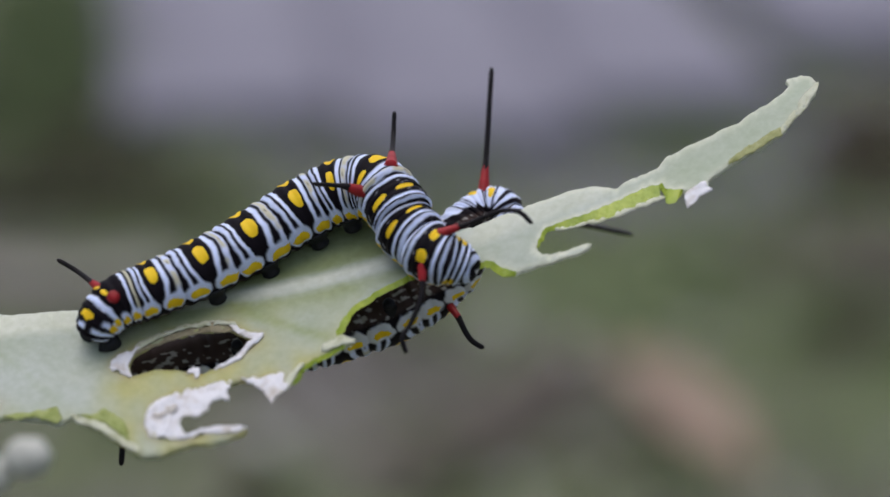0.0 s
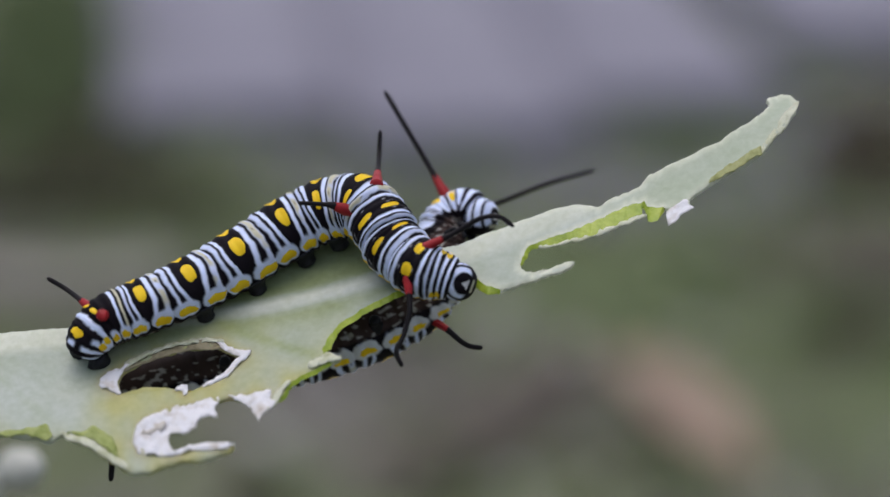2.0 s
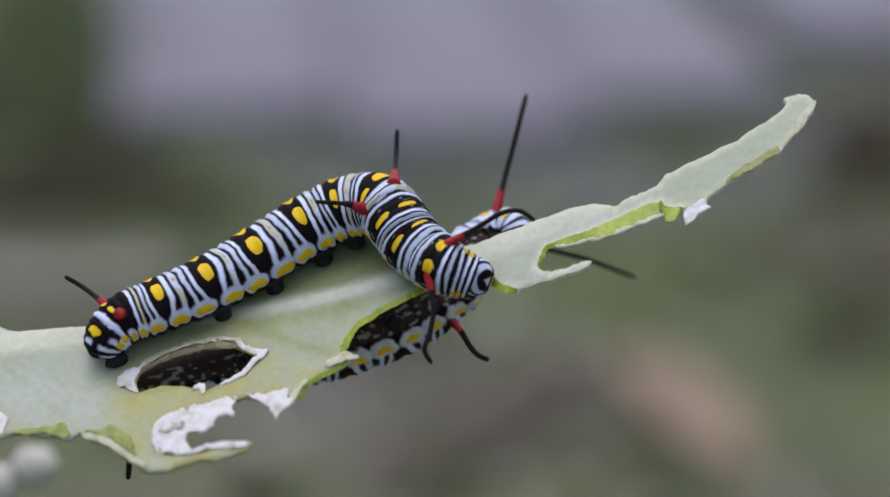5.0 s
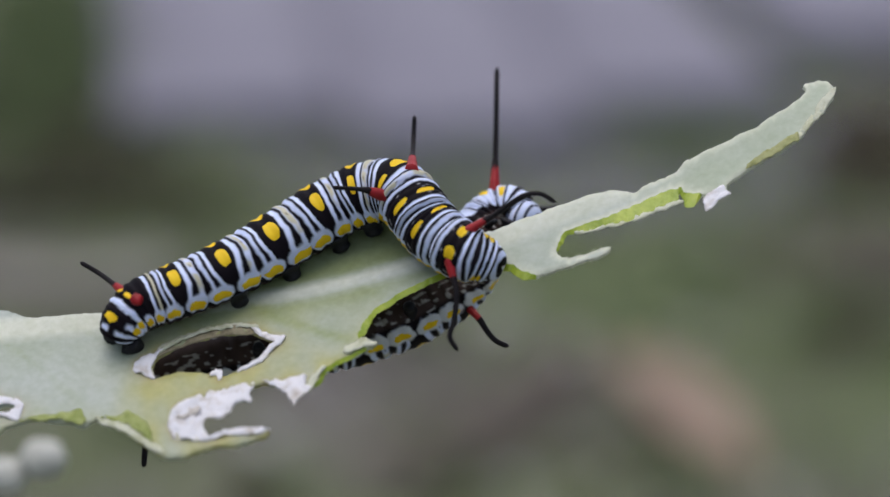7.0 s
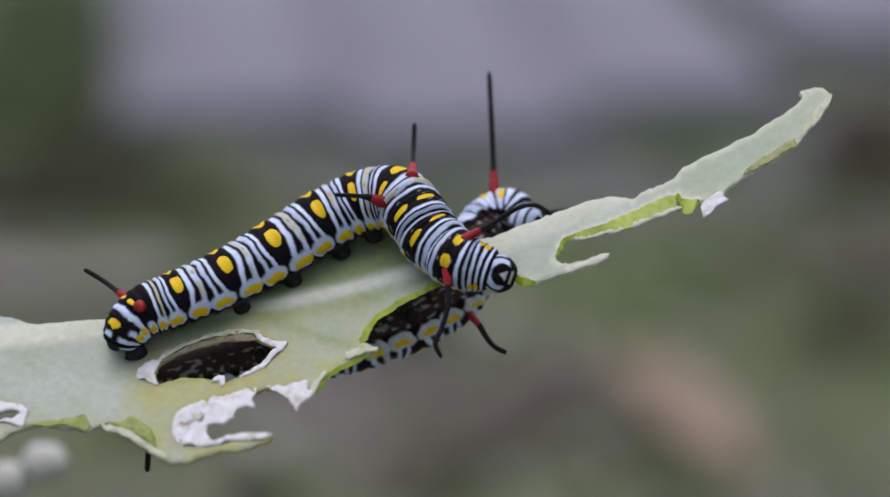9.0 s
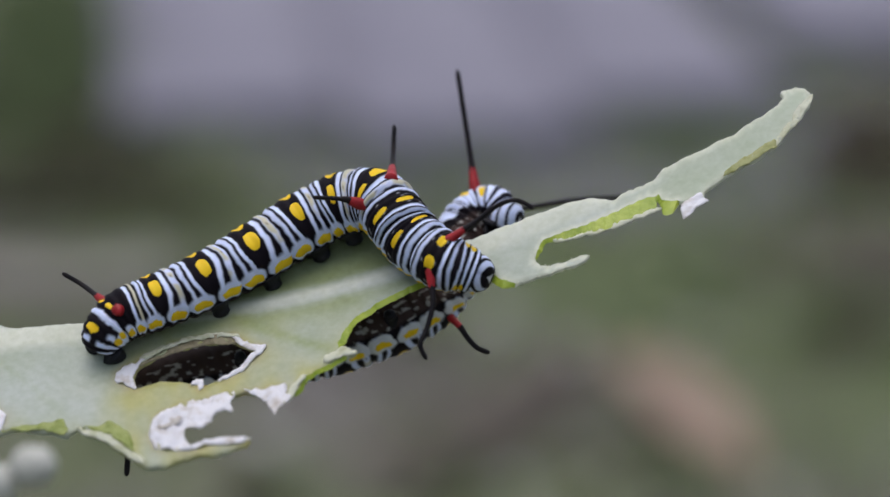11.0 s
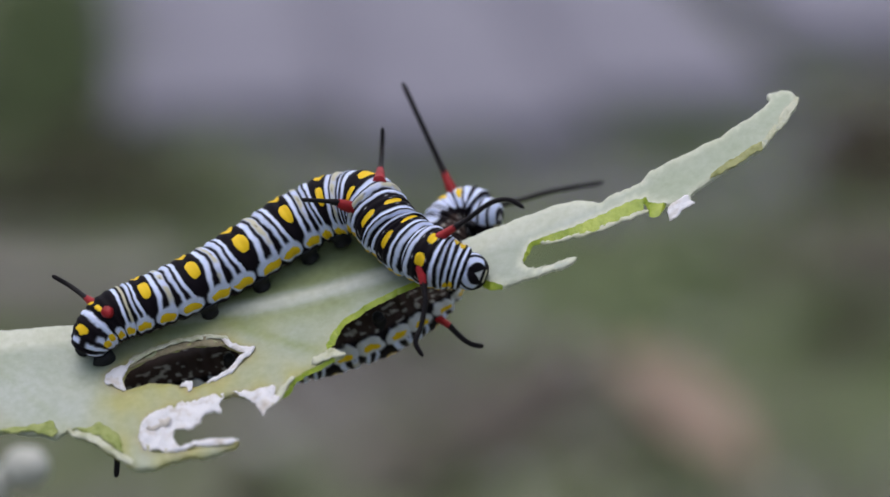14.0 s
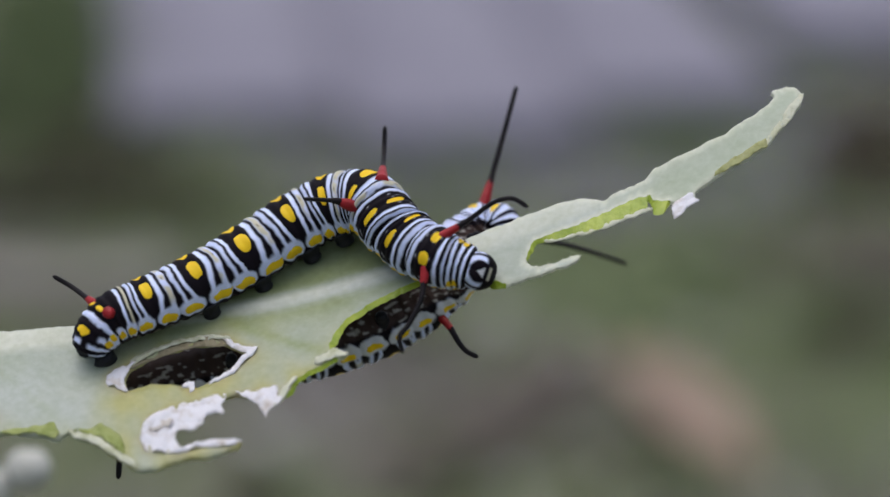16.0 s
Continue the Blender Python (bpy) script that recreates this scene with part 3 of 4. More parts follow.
SMALL_HOLE = [(-41.4, -6.6), (-41.0, -6.7), (-40.4, -6.8), (-39.7, -6.7), (-38.8, -6.9), (-38.8, -7.1), (-39.3, -7.4), (-40.3, -7.4), (-41.1, -7.2)]
SCRAPS = []


def scrap(mat, label, lift, rough, crumpled, points):
    """Notes a piece of dried or gnawed skin on the blade: height over it, raggedness, crumple, outline."""
    SCRAPS.append((mat, label, lift, rough, crumpled, points))


WHITE_SKIN, PALE_RIM, LIME_CUT = "white papery dried leaf skin", "pale frayed rim of the leaf", "juicy lime-green gnawed edge"
scrap(PAPER, WHITE_SKIN, 0.13, 0.16, 0.7, [(-29.1, -4.4), (-28.6, -4.0), (-27.2, -3.5), (-26.5, -3.3), (-27.1, -4.0), (-27.5, -4.8), (-27.2, -5.8), (-27.9, -5.6), (-28.8, -5.1)])
scrap(PAPER, WHITE_SKIN, 0.13, 0.10, 0.5, [(-19.5, -2.3), (-18.7, -2.6), (-18.0, -3.2), (-17.1, -3.6), (-16.2, -3.7), (-16.3, -4.0), (-17.1, -4.5), (-18.0, -5.4), (-20.2, -6.1),
    (-20.2, -5.8), (-18.7, -5.3), (-17.9, -4.7), (-17.0, -4.1), (-18.0, -3.6), (-18.8, -3.1)])
scrap(PAPER, WHITE_SKIN, 0.13, 0.16, 0.9, [(-25.6, -9.8), (-25.5, -9.0), (-24.8, -8.2), (-23.3, -7.6), (-21.3, -7.3), (-19.7, -7.1), (-18.5, -7.1), (-18.6, -7.5), (-19.0, -8.2),
    (-18.7, -8.8), (-19.2, -8.6), (-20.0, -8.9), (-20.3, -9.4), (-21.1, -9.8), (-21.9, -9.6), (-22.6, -9.6), (-22.7, -10.1), (-22.3, -10.7), (-21.9, -11.0),
    (-20.8, -10.8), (-19.4, -10.8), (-18.2, -10.9), (-16.9, -11.3), (-17.6, -11.4), (-19.0, -11.3), (-20.6, -11.2), (-21.7, -11.3), (-22.7, -11.2), (-23.9, -11.1), (-24.9, -10.7)])
scrap(PAPER, WHITE_SKIN, 0.13, 0.16, 0.9, [(-17.9, -7.1), (-16.9, -7.3), (-15.7, -7.3), (-14.2, -7.3), (-14.3, -8.1), (-13.8, -8.5), (-14.0, -8.9), (-14.8, -9.2), (-15.1, -9.9),
    (-15.3, -9.2), (-15.6, -8.6), (-16.2, -8.0), (-17.1, -7.6)])
scrap(PAPER, WHITE_SKIN, 0.13, 0.12, 0.7, [(-22.5, -6.1), (-22.1, -5.5), (-21.5, -5.7), (-21.4, -6.4), (-21.7, -6.6), (-21.9, -6.1)])
scrap(PAPER, WHITE_SKIN, 0.13, 0.16, 0.7, [(19.6, -4.0), (20.0, -3.6), (20.7, -3.6), (21.3, -3.6), (21.6, -4.2), (21.9, -4.6), (20.7, -4.6), (19.7, -4.9)])
scrap(PAPER, WHITE_SKIN, 0.13, 0.10, 0.5, [(-42.2, -6.1), (-41.2, -5.8), (-40.5, -5.9), (-39.5, -6.2), (-38.5, -6.5), (-38.0, -6.9), (-38.2, -7.5), (-38.4, -8.1), (-39.2, -7.9),
    (-40.2, -7.6), (-41.3, -7.5), (-42.0, -6.9)])
scrap(FRAIL, "browned thin leaf skin over a gnawed hole", 0.06, 0.08, 0.3, [(-27.2, -3.6), (-25.2, -2.8), (-23.0, -2.3), (-20.5, -2.2), (-18.9, -2.6), (-18.6, -3.1), (-19.6, -3.0), (-22.1, -2.9),
    (-24.1, -3.2), (-25.7, -3.6), (-27.1, -4.1)])
scrap(CREAMY, PALE_RIM, 0.16, 0.08, 0.3, [(-27.2, -3.4), (-25.2, -2.6), (-23.0, -2.15), (-20.5, -2.0), (-18.9, -2.4), (-18.6, -2.7), (-20.5, -2.4), (-23.0, -2.5), (-25.2, -3.0), (-26.9, -3.8)])
scrap(CREAMY, PALE_RIM, 0.06, 0.10, 0.3, [(27.8, -2.4), (28.9, -1.4), (29.9, -0.3), (30.9, 0.3), (31.6, 0.7), (31.3, -0.1), (30.0, -1.5), (29.1, -1.9), (28.0, -2.9)])
scrap(STAINED, "brown stain on dried leaf skin", 0.20, 0.30, 0.9, [(-25.0, -9.1), (-24.4, -8.6), (-23.6, -8.6), (-22.8, -8.7), (-22.9, -9.2), (-23.7, -9.4), (-24.7, -9.6)])
scrap(CREAMY, PALE_RIM, 0.13, 0.16, 0.7, [(-11.2, -6.0), (-10.3, -5.6), (-9.8, -5.3), (-9.0, -5.7), (-8.2, -6.1), (-9.0, -6.2), (-9.7, -6.1), (-10.7, -6.3)])
scrap(CREAMY, PALE_RIM, 0.13, 0.16, 0.7, [(-14.4, -9.0), (-14.0, -8.2), (-13.7, -7.6), (-13.2, -7.3), (-12.8, -6.9), (-12.5, -6.9), (-12.9, -7.5), (-13.3, -8.0), (-13.7, -8.7)])
scrap(CREAMY, PALE_RIM, -0.20, 0.10, 0.3, [(8.6, -2.1), (10.5, -2.3), (12.3, -2.5), (13.6, -2.55), (15.6, -2.65), (17.6, -2.7), (18.0, -3.05), (15.7, -3.0), (13.7, -2.9), (12.3, -2.8),
    (10.5, -2.6), (8.8, -2.35)])
scrap(SAP, LIME_CUT, 0.15, 0.14, 0.5, [(-38.3, -8.1), (-36.9, -8.0), (-35.3, -7.9), (-33.8, -7.7), (-33.0, -7.8), (-32.5, -8.4), (-32.5, -8.7), (-32.9, -9.0), (-33.5, -8.8), (-34.5, -8.5),
    (-35.4, -8.4), (-36.5, -8.3)])
scrap(SAP, LIME_CUT, 0.15, 0.14, 0.5, [(-31.4, -8.6), (-30.2, -8.7), (-29.3, -8.4), (-28.3, -8.7), (-27.4, -9.3), (-27.1, -10.1), (-26.8, -10.8), (-27.8, -10.2), (-28.8, -9.4), (-30.0, -9.0)])
scrap(CREAMY, PALE_RIM, 0.10, 0.08, 0.4, [(-31.9, -8.4), (-31.2, -8.6), (-30.0, -9.0), (-28.8, -9.5), (-27.8, -10.3), (-26.8, -10.9), (-25.8, -11.6), (-25.8, -12.0), (-27.0, -11.4), (-28.0, -10.7),
    (-29.2, -9.9), (-30.2, -9.4), (-31.2, -9.1)])
scrap(OLIVE, "olive torn strip on the leaf's rim", 0.12, 0.16, 0.3, [(23.6, -2.6), (25.8, -2.4), (27.8, -2.3), (28.0, -2.9), (25.6, -3.1), (23.3, -3.1)])


def floats(mesh, name, values):
    mesh.attributes.new(name, "FLOAT", "POINT").data.foreach_set("value", np.asarray(values, float))


def build_leaf():
    leaf = empty_thing("leaf", "pale waxy green leaf, half eaten, with torn dry edges", "leaf")
    outer = ragged(UPPER + RIGHTLOW + LOWER + LOWLEFT, 0.22, 0.16, 1.5)
    hole, small = ragged(HOLE, 0.28, 0.10, 6.5), ragged(SMALL_HOLE, 0.2, 0.06, 8.5)

    def relief(v):
        x, w = v[:, 0], v[:, 1]
        wave = 0.35 * hum(x / 9.0, w / 7.0, 2.2) + 0.05 * hum(x / 2.6, w / 2.6, 7.1)
        return wave * step(0.0, 2.5, np.abs(w)) + 0.25 * np.exp(-(w / 0.8) ** 2)

    def bevel(v):
        x, w = v[:, 0], v[:, 1]
        wide = 0.06 + (0.34 + 0.66 * step(9, 15, x) * (1 - np.exp(-((x - 18.0) / 0.4) ** 2)) + 0.25 * hum(x * 1.2, w * 1.2, 3.3)) * step(6.8, 7.6, x) * (1 - step(19.4, 19.9, x)) * (w > -3.2) * (w < -1.25)
        wide += 0.35 * step(-10.6, -9.5, x) * (1 - step(4.5, 6.0, x)) * (w < -1.2) * (w > -5.3)
        wide += 0.22 * step(-14.2, -13.0, x) * (1 - step(-9.6, -8.8, x)) * (w < -3.6) * (w > -8.6)
        wide += 0.10 * step(3.0, 3.3, x) * (1 - step(4.6, 4.8, x)) * (w < -4.0) - 0.05 * (x > 4.8) * (w < -4.0)
        return wide

    me, v = sheet("blade", [outer, hole, small], 0.26, 0.42, relief, bevel, [BLADE, CUT])
    x, w = v[:, 0], v[:, 1]
    near = np.minimum(far_from(v, hole), far_from(v, outer) + 0.5)
    withered = np.exp(-near / 0.9) * 0.75 * (x < -8) * (w < -2.0)
    withered += 0.65 * np.exp(-far_from(v, hole) / 2.4)
    withered += 0.55 * (1 - step(-7.0, -4.0, w)) * step(-32, -27, x) * (1 - step(-11, -8, x))
    floats(me, "withered", np.clip(withered * (0.7 + 0.8 * hum(x / 2.0, w / 2.0, 3.0)), 0, 1))
    vein = np.zeros(len(v))
    for k in range(-7, 4):
        for sgn in (-1, 1):
            ww = w * sgn
            line = x - (k * 8.0 + 3.4 * sgn) - 1.7 * ww + 0.04 * ww ** 2 + 0.5 * hum(x / 4.0, ww / 4.0, 9.0)
            vein = np.maximum(vein, np.exp(-(line / 0.36) ** 2) * step(0.3, 0.9, ww) * np.exp(-ww / 8.0))
    side_vein = np.array([(-19.4, -0.6), (-18.4, -1.3), (-16.0, -2.6), (-14.0, -3.5), (-12.7, -4.2), (-10.7, -5.1), (-12.7, -4.2), (-14.0, -3.5), (-16.0, -2.6), (-18.4, -1.3)])
    vein = np.maximum(0.3 * vein * (1 - step(-9, -5, x)), 0.6 * np.exp(-(far_from(v, side_vein) / 0.42) ** 2))
    floats(me, "vein", vein)
    # wax over the blade; the 0.7 cut paints olive shade below the front body
    floats(me, "bloom_and_shade", np.clip(0.62 + 0.33 * step(-4, 12, x) + 0.15 * (1 - step(-33, -27, x)) + 0.7 * np.exp(-((w + 0.3) / 0.6) ** 2) - 0.7 * step(-3.2, -0.4, w) * step(-30, -25, x) * (1 - step(-5, 0, x)) * (1 - 0.9 * np.exp(-((w + 0.3) / 0.7) ** 2) * step(-20, -16, x)) + 0.25 * hum(x / 5, w / 5, 1.0), 0, 0.95))
    scorch = 0 * x
    for mat, label, lift, rough, crumpled, points in SCRAPS:
        if mat == PAPER and points[0][0] < 0:
            scorch = np.maximum(scorch, np.exp(-far_from(v, np.array(points)) / 0.30))
    floats(me, "scorch", 0.65 * scorch * np.clip(0.7 + 0.9 * hum(x / 1.1, w / 1.1, 8.0), 0, 1))
    floats(me, "tipward", 0.35 * step(-6, 6, x) + 0.65 * step(12, 20, x))
    rim = 0.9 * np.exp(-far_from(v, outer) / 0.25) * step(1, 5, x)
    ridge = 0.6 * step(-1.7, -0.7, w) * step(-1, 3, x) * (1 - step(11, 19, x))
    broad = np.exp(-((w + 0.45 - 0.25 * step(-34, -24, x)) / (0.95 - 0.5 * step(-34, -22, x))) ** 4) * (0.85 - 0.35 * step(-34, -22, x)) * (1 - step(-2, 3, x))
    floats(me, "rim", np.clip(np.maximum(np.maximum(rim, ridge), broad) + 0.08 * hum(x / 1.5, w / 0.7, 5.0), 0, 1))
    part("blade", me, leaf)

    xs = np.linspace(-58, 2, 110)
    r = np.interp(xs, (-58, -35, 0, 2), (1.1, 0.78, 0.45, 0.2))
    v, f = tube(on_leaf(xs, -0.3 + 0 * xs, 0.12 - 1.0 * r), r, 16)
    part("midrib", mesh_of("midrib", v * MM, f, [RIB]), leaf, "pale raised midrib")

    for k, (mat, label, lift, rough, crumpled, points) in enumerate(SCRAPS):
        loops = [ragged(points, 0.12, rough, 20.5 + k)]
        if k == 6:
            loops.append(small[::1])

        def crumple(p, k=k, crumpled=crumpled):
            return relief(p) + crumpled * 0.30 * hum(p[:, 0] / 0.9, p[:, 1] / 0.9, 11.3 + k) + 0.15 * hum(p[:, 0] / 0.35, p[:, 1] / 0.35, 4.3 + k)

        me, _ = sheet("dry_scrap", loops, 0.05, 0.2, crumple, lambda p: 0 * p[:, 0], [mat], lift)
        part("gnawed_edge" if mat == SAP else "dry_scrap", me, leaf, label)
    # frayed fibres along the torn edges
    rng = np.random.RandomState(21)
    verts, faces = [], []
    for p in outer:
        x, w = p
        torn = (18.5 < x < 31 and w < -1.0) or (5.5 < x < 12.2 and w < -4.0) or (-15.5 < x < -8.0 and w < -3.5) or (-20 < x < -14 and w < -6)
        if not torn or rng.uniform() > 0.35:
            continue
        way = unit(np.array((rng.normal() * 0.7, -0.6 + rng.normal() * 0.5)))
        far = rng.uniform(0.10, 0.34)
        bend = rng.normal() * 0.5
        q = np.linspace(-0.3, 1, 6)
        px, pw = x + far * (q * way[0] + bend * q ** 2 * way[1]), w + far * (q * way[1] - bend * q ** 2 * way[0])
        tv, tf = tube(on_leaf(px, pw, -0.12 + 0 * q), 0.028 * (1.15 - q * 0.7), 6)
        faces += [tuple(len(verts) + i for i in f) for f in tf]
        verts += list(tv)
    part("torn_fibres", mesh_of("torn_fibres", np.array(verts) * MM, faces, [CREAMY]), leaf, "pale frayed fibres on the torn edge")
    return leaf


def build_bud():
    """A small pale leaf bud lower on the plant."""
    bud = empty_thing("leaf_bud", "small pale green leaf bud, out of focus", "bud")
    for k, (dx, dy, dz, size) in enumerate(((0.1, 0, 0.3, 2.3), (-3.9, 1, -1.6, 2.1))):
        n, m = 14, 20
        lat, lon = np.linspace(0.05, np.pi - 0.05, n), np.linspace(0, 2 * np.pi, m, endpoint=False)
        L, O = np.meshgrid(lat, lon, indexing="ij")
        rr = size * (1 + 0.12 * hum(L * 2, O, k + 0.5))
        v = np.stack([rr * np.cos(L) * 1.08 + dx, rr * np.sin(L) * np.cos(O) * 0.7 + dy, rr * np.sin(L) * np.sin(O) + dz], -1)
        v = v.reshape(-1, 3) + np.array((-44.4, 45.0, -24.5))
        part("scale", mesh_of("scale", v * MM, grid_faces(n, m) + [tuple(range(m))[::-1], tuple(range((n - 1) * m, n * m))], [PALE]), bud)
    return bud


# ---- the ground behind ----
def ground_height(x, y):
    return 0.012 * hum(np.asarray(x) * 3.0, np.asarray(y) * 3.0, 5.5)


def build_ground():
    near = np.linspace(-1.5, 1.5, 70)
    xs = np.concatenate([[-400, -60, -12, -4], near, [4, 12, 60, 400]])
    ys = np.concatenate([[-400, -60, -12, -3], np.linspace(-0.5, 4.0, 100), [8, 20, 80, 900]])
    X, Y = np.meshgrid(xs, ys, indexing="ij")
    Z = ground_height(X, Y)
    v = np.stack([X, Y, Z], -1).reshape(-1, 3)
    f = [q[::-1] for q in grid_faces(len(xs), len(ys), False)]
    tagged(new("ground", mesh_of("ground", v, f, [SOIL])), "bare grey-brown soil with grass", "ground", kind="structure")


def build_paving():
    bm = bmesh.new()
    bmesh.ops.create_cube(bm, size=1.0)
    bmesh.ops.scale(bm, vec=(0.1695, 1.1, 0.05), verts=bm.verts)
    bmesh.ops.bevel(bm, geom=bm.edges[:], offset=0.005, segments=3, affect="EDGES")
    me = bpy.data.meshes.new("paving_slab")
    bm.to_mesh(me)
    me.materials.append(STONE)
    ob = tagged(new("paving_slab", me), "lilac-grey concrete slab lying in grass", "slab", "slabs of a path")
    for k, (x, front, turn) in enumerate(((-0.157, 1.79, 8), (0.023, 1.74, 8), (0.182, 1.84, 8), (0.369, 2.04, 8))):
        m = Matrix.Translation((x, front, 0.004)) @ Matrix.Rotation(radians(turn), 4, "Z") @ Matrix.Translation((0, 0.55, 0))
        if k == 0:
            ob.matrix_world = m
        else:
            copy_thing(ob, m)


def build_grass():
    rng = np.random.RandomState(7)
    verts, faces = [], []
    clumps = ((-0.30, 1.95, 0.06, 900, 2.2), (-0.28, 1.72, 0.09, 260, 1.3), (-0.24, 1.54, 0.07, 180, 1.0), (-0.19, 1.68, 0.07, 170, 0.8), (-0.35, 2.2, 0.06, 900, 2.2), (-0.14, 1.70, 0.05, 100, 0.8),
              (0.00, 1.72, 0.06, 260, 1), (0.13, 1.78, 0.07, 330, 1), (0.115, 1.90, 0.03, 60, 1), (0.04, 1.60, 0.07, 260, 0.7), (0.10, 1.43, 0.07, 480, 0.35),
              )
    clumps += ((0.17, 1.52, 0.07, 360, 0.6), (0.04, 1.45, 0.06, 240, 0.6), (0.19, 1.80, 0.05, 300, 1), (0.28, 1.55, 0.05, 180, 1), (0.30, 1.98, 0.05, 140, 0.9), (0.19, 1.98, 0.06, 200, 0.8), (0.25, 2.12, 0.06, 180, 0.8), (0.21, 1.20, 0.07, 260, 0.4),
              (0.27, 1.32, 0.06, 220, 1), (-0.05, 1.62, 0.08, 160, 1), (-0.15, 1.62, 0.08, 180, 1), (-0.24, 1.84, 0.04, 200, 1), (-0.08, 1.74, 0.04, 90, 1), (0.02, 1.83, 0.05, 90, 1))
    clumps += ((0.115, 1.53, 0.05, 520, 0.4), (0.22, 1.50, 0.05, 420, 0.5), (0.06, 1.50, 0.05, 200, 0.6), (0.27, 1.66, 0.05, 260, 0.8))
    clumps += ((0.215, 2.02, 0.06, 260, 1.2), (0.235, 1.90, 0.04, 220, 1.2), (0.30, 1.66, 0.05, 260, 0.6), (-0.31, 2.08, 0.05, 420, 1.8), (-0.29, 2.02, 0.03, 420, 2.0), (-0.33, 1.82, 0.06, 300, 1.6), (0.24, 2.16, 0.05, 320, 1.2), (0.035, 1.43, 0.05, 320, 0.35), (0.05, 1.34, 0.04, 160, 0.35),
               (0.105, 1.46, 0.05, 420, 0.35), (0.21, 1.19, 0.05, 420, 0.35), (0.09, 1.20, 0.05, 320, 0.3), (0.185, 1.42, 0.05, 260, 0.4))
    for _ in range(46):
        clumps += ((rng.uniform(-0.36, 0.36), rng.uniform(1.1, 1.85), 0.016, 70, rng.uniform(0.6, 1.3)),)
    for cx, cy, spread, count, tall in clumps:
        for _ in range(count):
            x, y = cx + spread * rng.normal() * 0.6, cy + spread * rng.normal()
            h, a, b = tall * rng.uniform(0.008, 0.026), rng.uniform(0, 6.28), rng.uniform(0.004, 0.02)
            z = float(ground_height(np.array(x), np.array(y)))
            o = len(verts)
            w = rng.uniform(0.001, 0.0022)
            for q in (0, 0.4, 0.75, 1.0):
                px, py, pz = x + b * q * q * math.cos(a), y + b * q * q * math.sin(a), z - 0.003 + h * q
                ww = w * (1.02 - q ** 2)
                verts += [(px - ww * math.sin(a), py + ww * math.cos(a), pz), (px + ww * math.sin(a), py - ww * math.cos(a), pz)]
            faces += [(o + k, o + k + 1, o + k + 3, o + k + 2) for k in (0, 2, 4)]
    tagged(new("grass", mesh_of("grass", verts, faces, [GRASS])), "short green grass in loose tufts, out of focus", "grass", kind="stuff")


def build_pebbles():
    """Loose pebbles on the soil, pale and dark."""
    rng = np.random.RandomState(11)
    verts, faces, tones = [], [], []
    for k in range(1290):
        x, y, r = rng.uniform(-0.42, 0.42), rng.uniform(1.05, 2.2), rng.uniform(0.003, 0.009)
        tone = int(rng.randint(3))
        if k >= 460:
            # lilac chips broken off the slabs, fewer farther from them
            x, y, r, tone = rng.uniform(-0.13, 0.36), 1.90 - 0.28 * rng.uniform() ** 1.7, rng.uniform(0.004, 0.011), 3
        if k >= 1150:
            # more of them where the path has crumbled
            x, y = rng.normal(0.06, 0.10), rng.normal(1.74, 0.05)
        if k < 80:
            # larger clods
            r, tone = rng.uniform(0.009, 0.017), int(rng.choice((0, 1, 1, 2)))
        z = float(ground_height(np.array(x), np.array(y)))
        o = len(verts)
        for lat in (0.5, 1.2, 1.9):
            for side in range(6):
                q = side * 1.047 + rng.uniform(-0.2, 0.2)
                s = r * rng.uniform(0.85, 1.15)
                verts.append((x + s * math.sin(lat) * math.cos(q), y + s * math.sin(lat) * math.sin(q) * 1.2, z + 0.6 * s * math.cos(lat)))
        fs = [(o + i * 6 + k, o + (i + 1) * 6 + k, o + (i + 1) * 6 + (k + 1) % 6, o + i * 6 + (k + 1) % 6) for i in range(2) for k in range(6)]
        fs.append(tuple(o + k for k in range(6)))
        faces += fs
        tones += [tone] * len(fs)
    tagged(new("pebbles", mesh_of("pebbles", verts, faces, [PEBBLE, TAN, DARK, STONE], tones)), "pale and dark pebbles and crumbs on soil", "pebbles", kind="stuff")


def dead_leaf(x, y, length, width, turn, mat, label):
    n, m = 16, 9
    u, v = np.meshgrid(np.linspace(0, 1, n), np.linspace(-1, 1, m), indexing="ij")
    half = width * np.sin(np.pi * np.clip(u, 0.02, 0.98)) ** 0.7
    px, py = (u - 0.5) * length, v * half
    pz = 0.004 + 0.12 * width * v ** 2 + 0.02 * length * np.sin(u * 3.0) + 0.004 * hum(u * 4, v * 2, x * 10)
    top = np.stack([px, py, pz], -1).reshape(-1, 3)
    low = top - np.array((0, 0, 0.0008))
    k = n * m
    f = [q[::-1] for q in grid_faces(n, m, False)]
    faces = f + [tuple(k + i for i in q[::-1]) for q in f]
    ob = empty_thing("dead_leaf", label, "leaf")
    part("blade", mesh_of("blade", np.vstack([top, low]), faces, [mat]), ob)
    rib = top.reshape(n, m, 3)[:, m // 2]
    tv, tf = tube(rib, np.linspace(0.0016, 0.0005, n), 8)
    part("midrib", mesh_of("midrib", tv, tf, [TAN]), ob)
    ob.matrix_world = pose(x, y, float(ground_height(np.array(x), np.array(y))), 0, 0, turn)


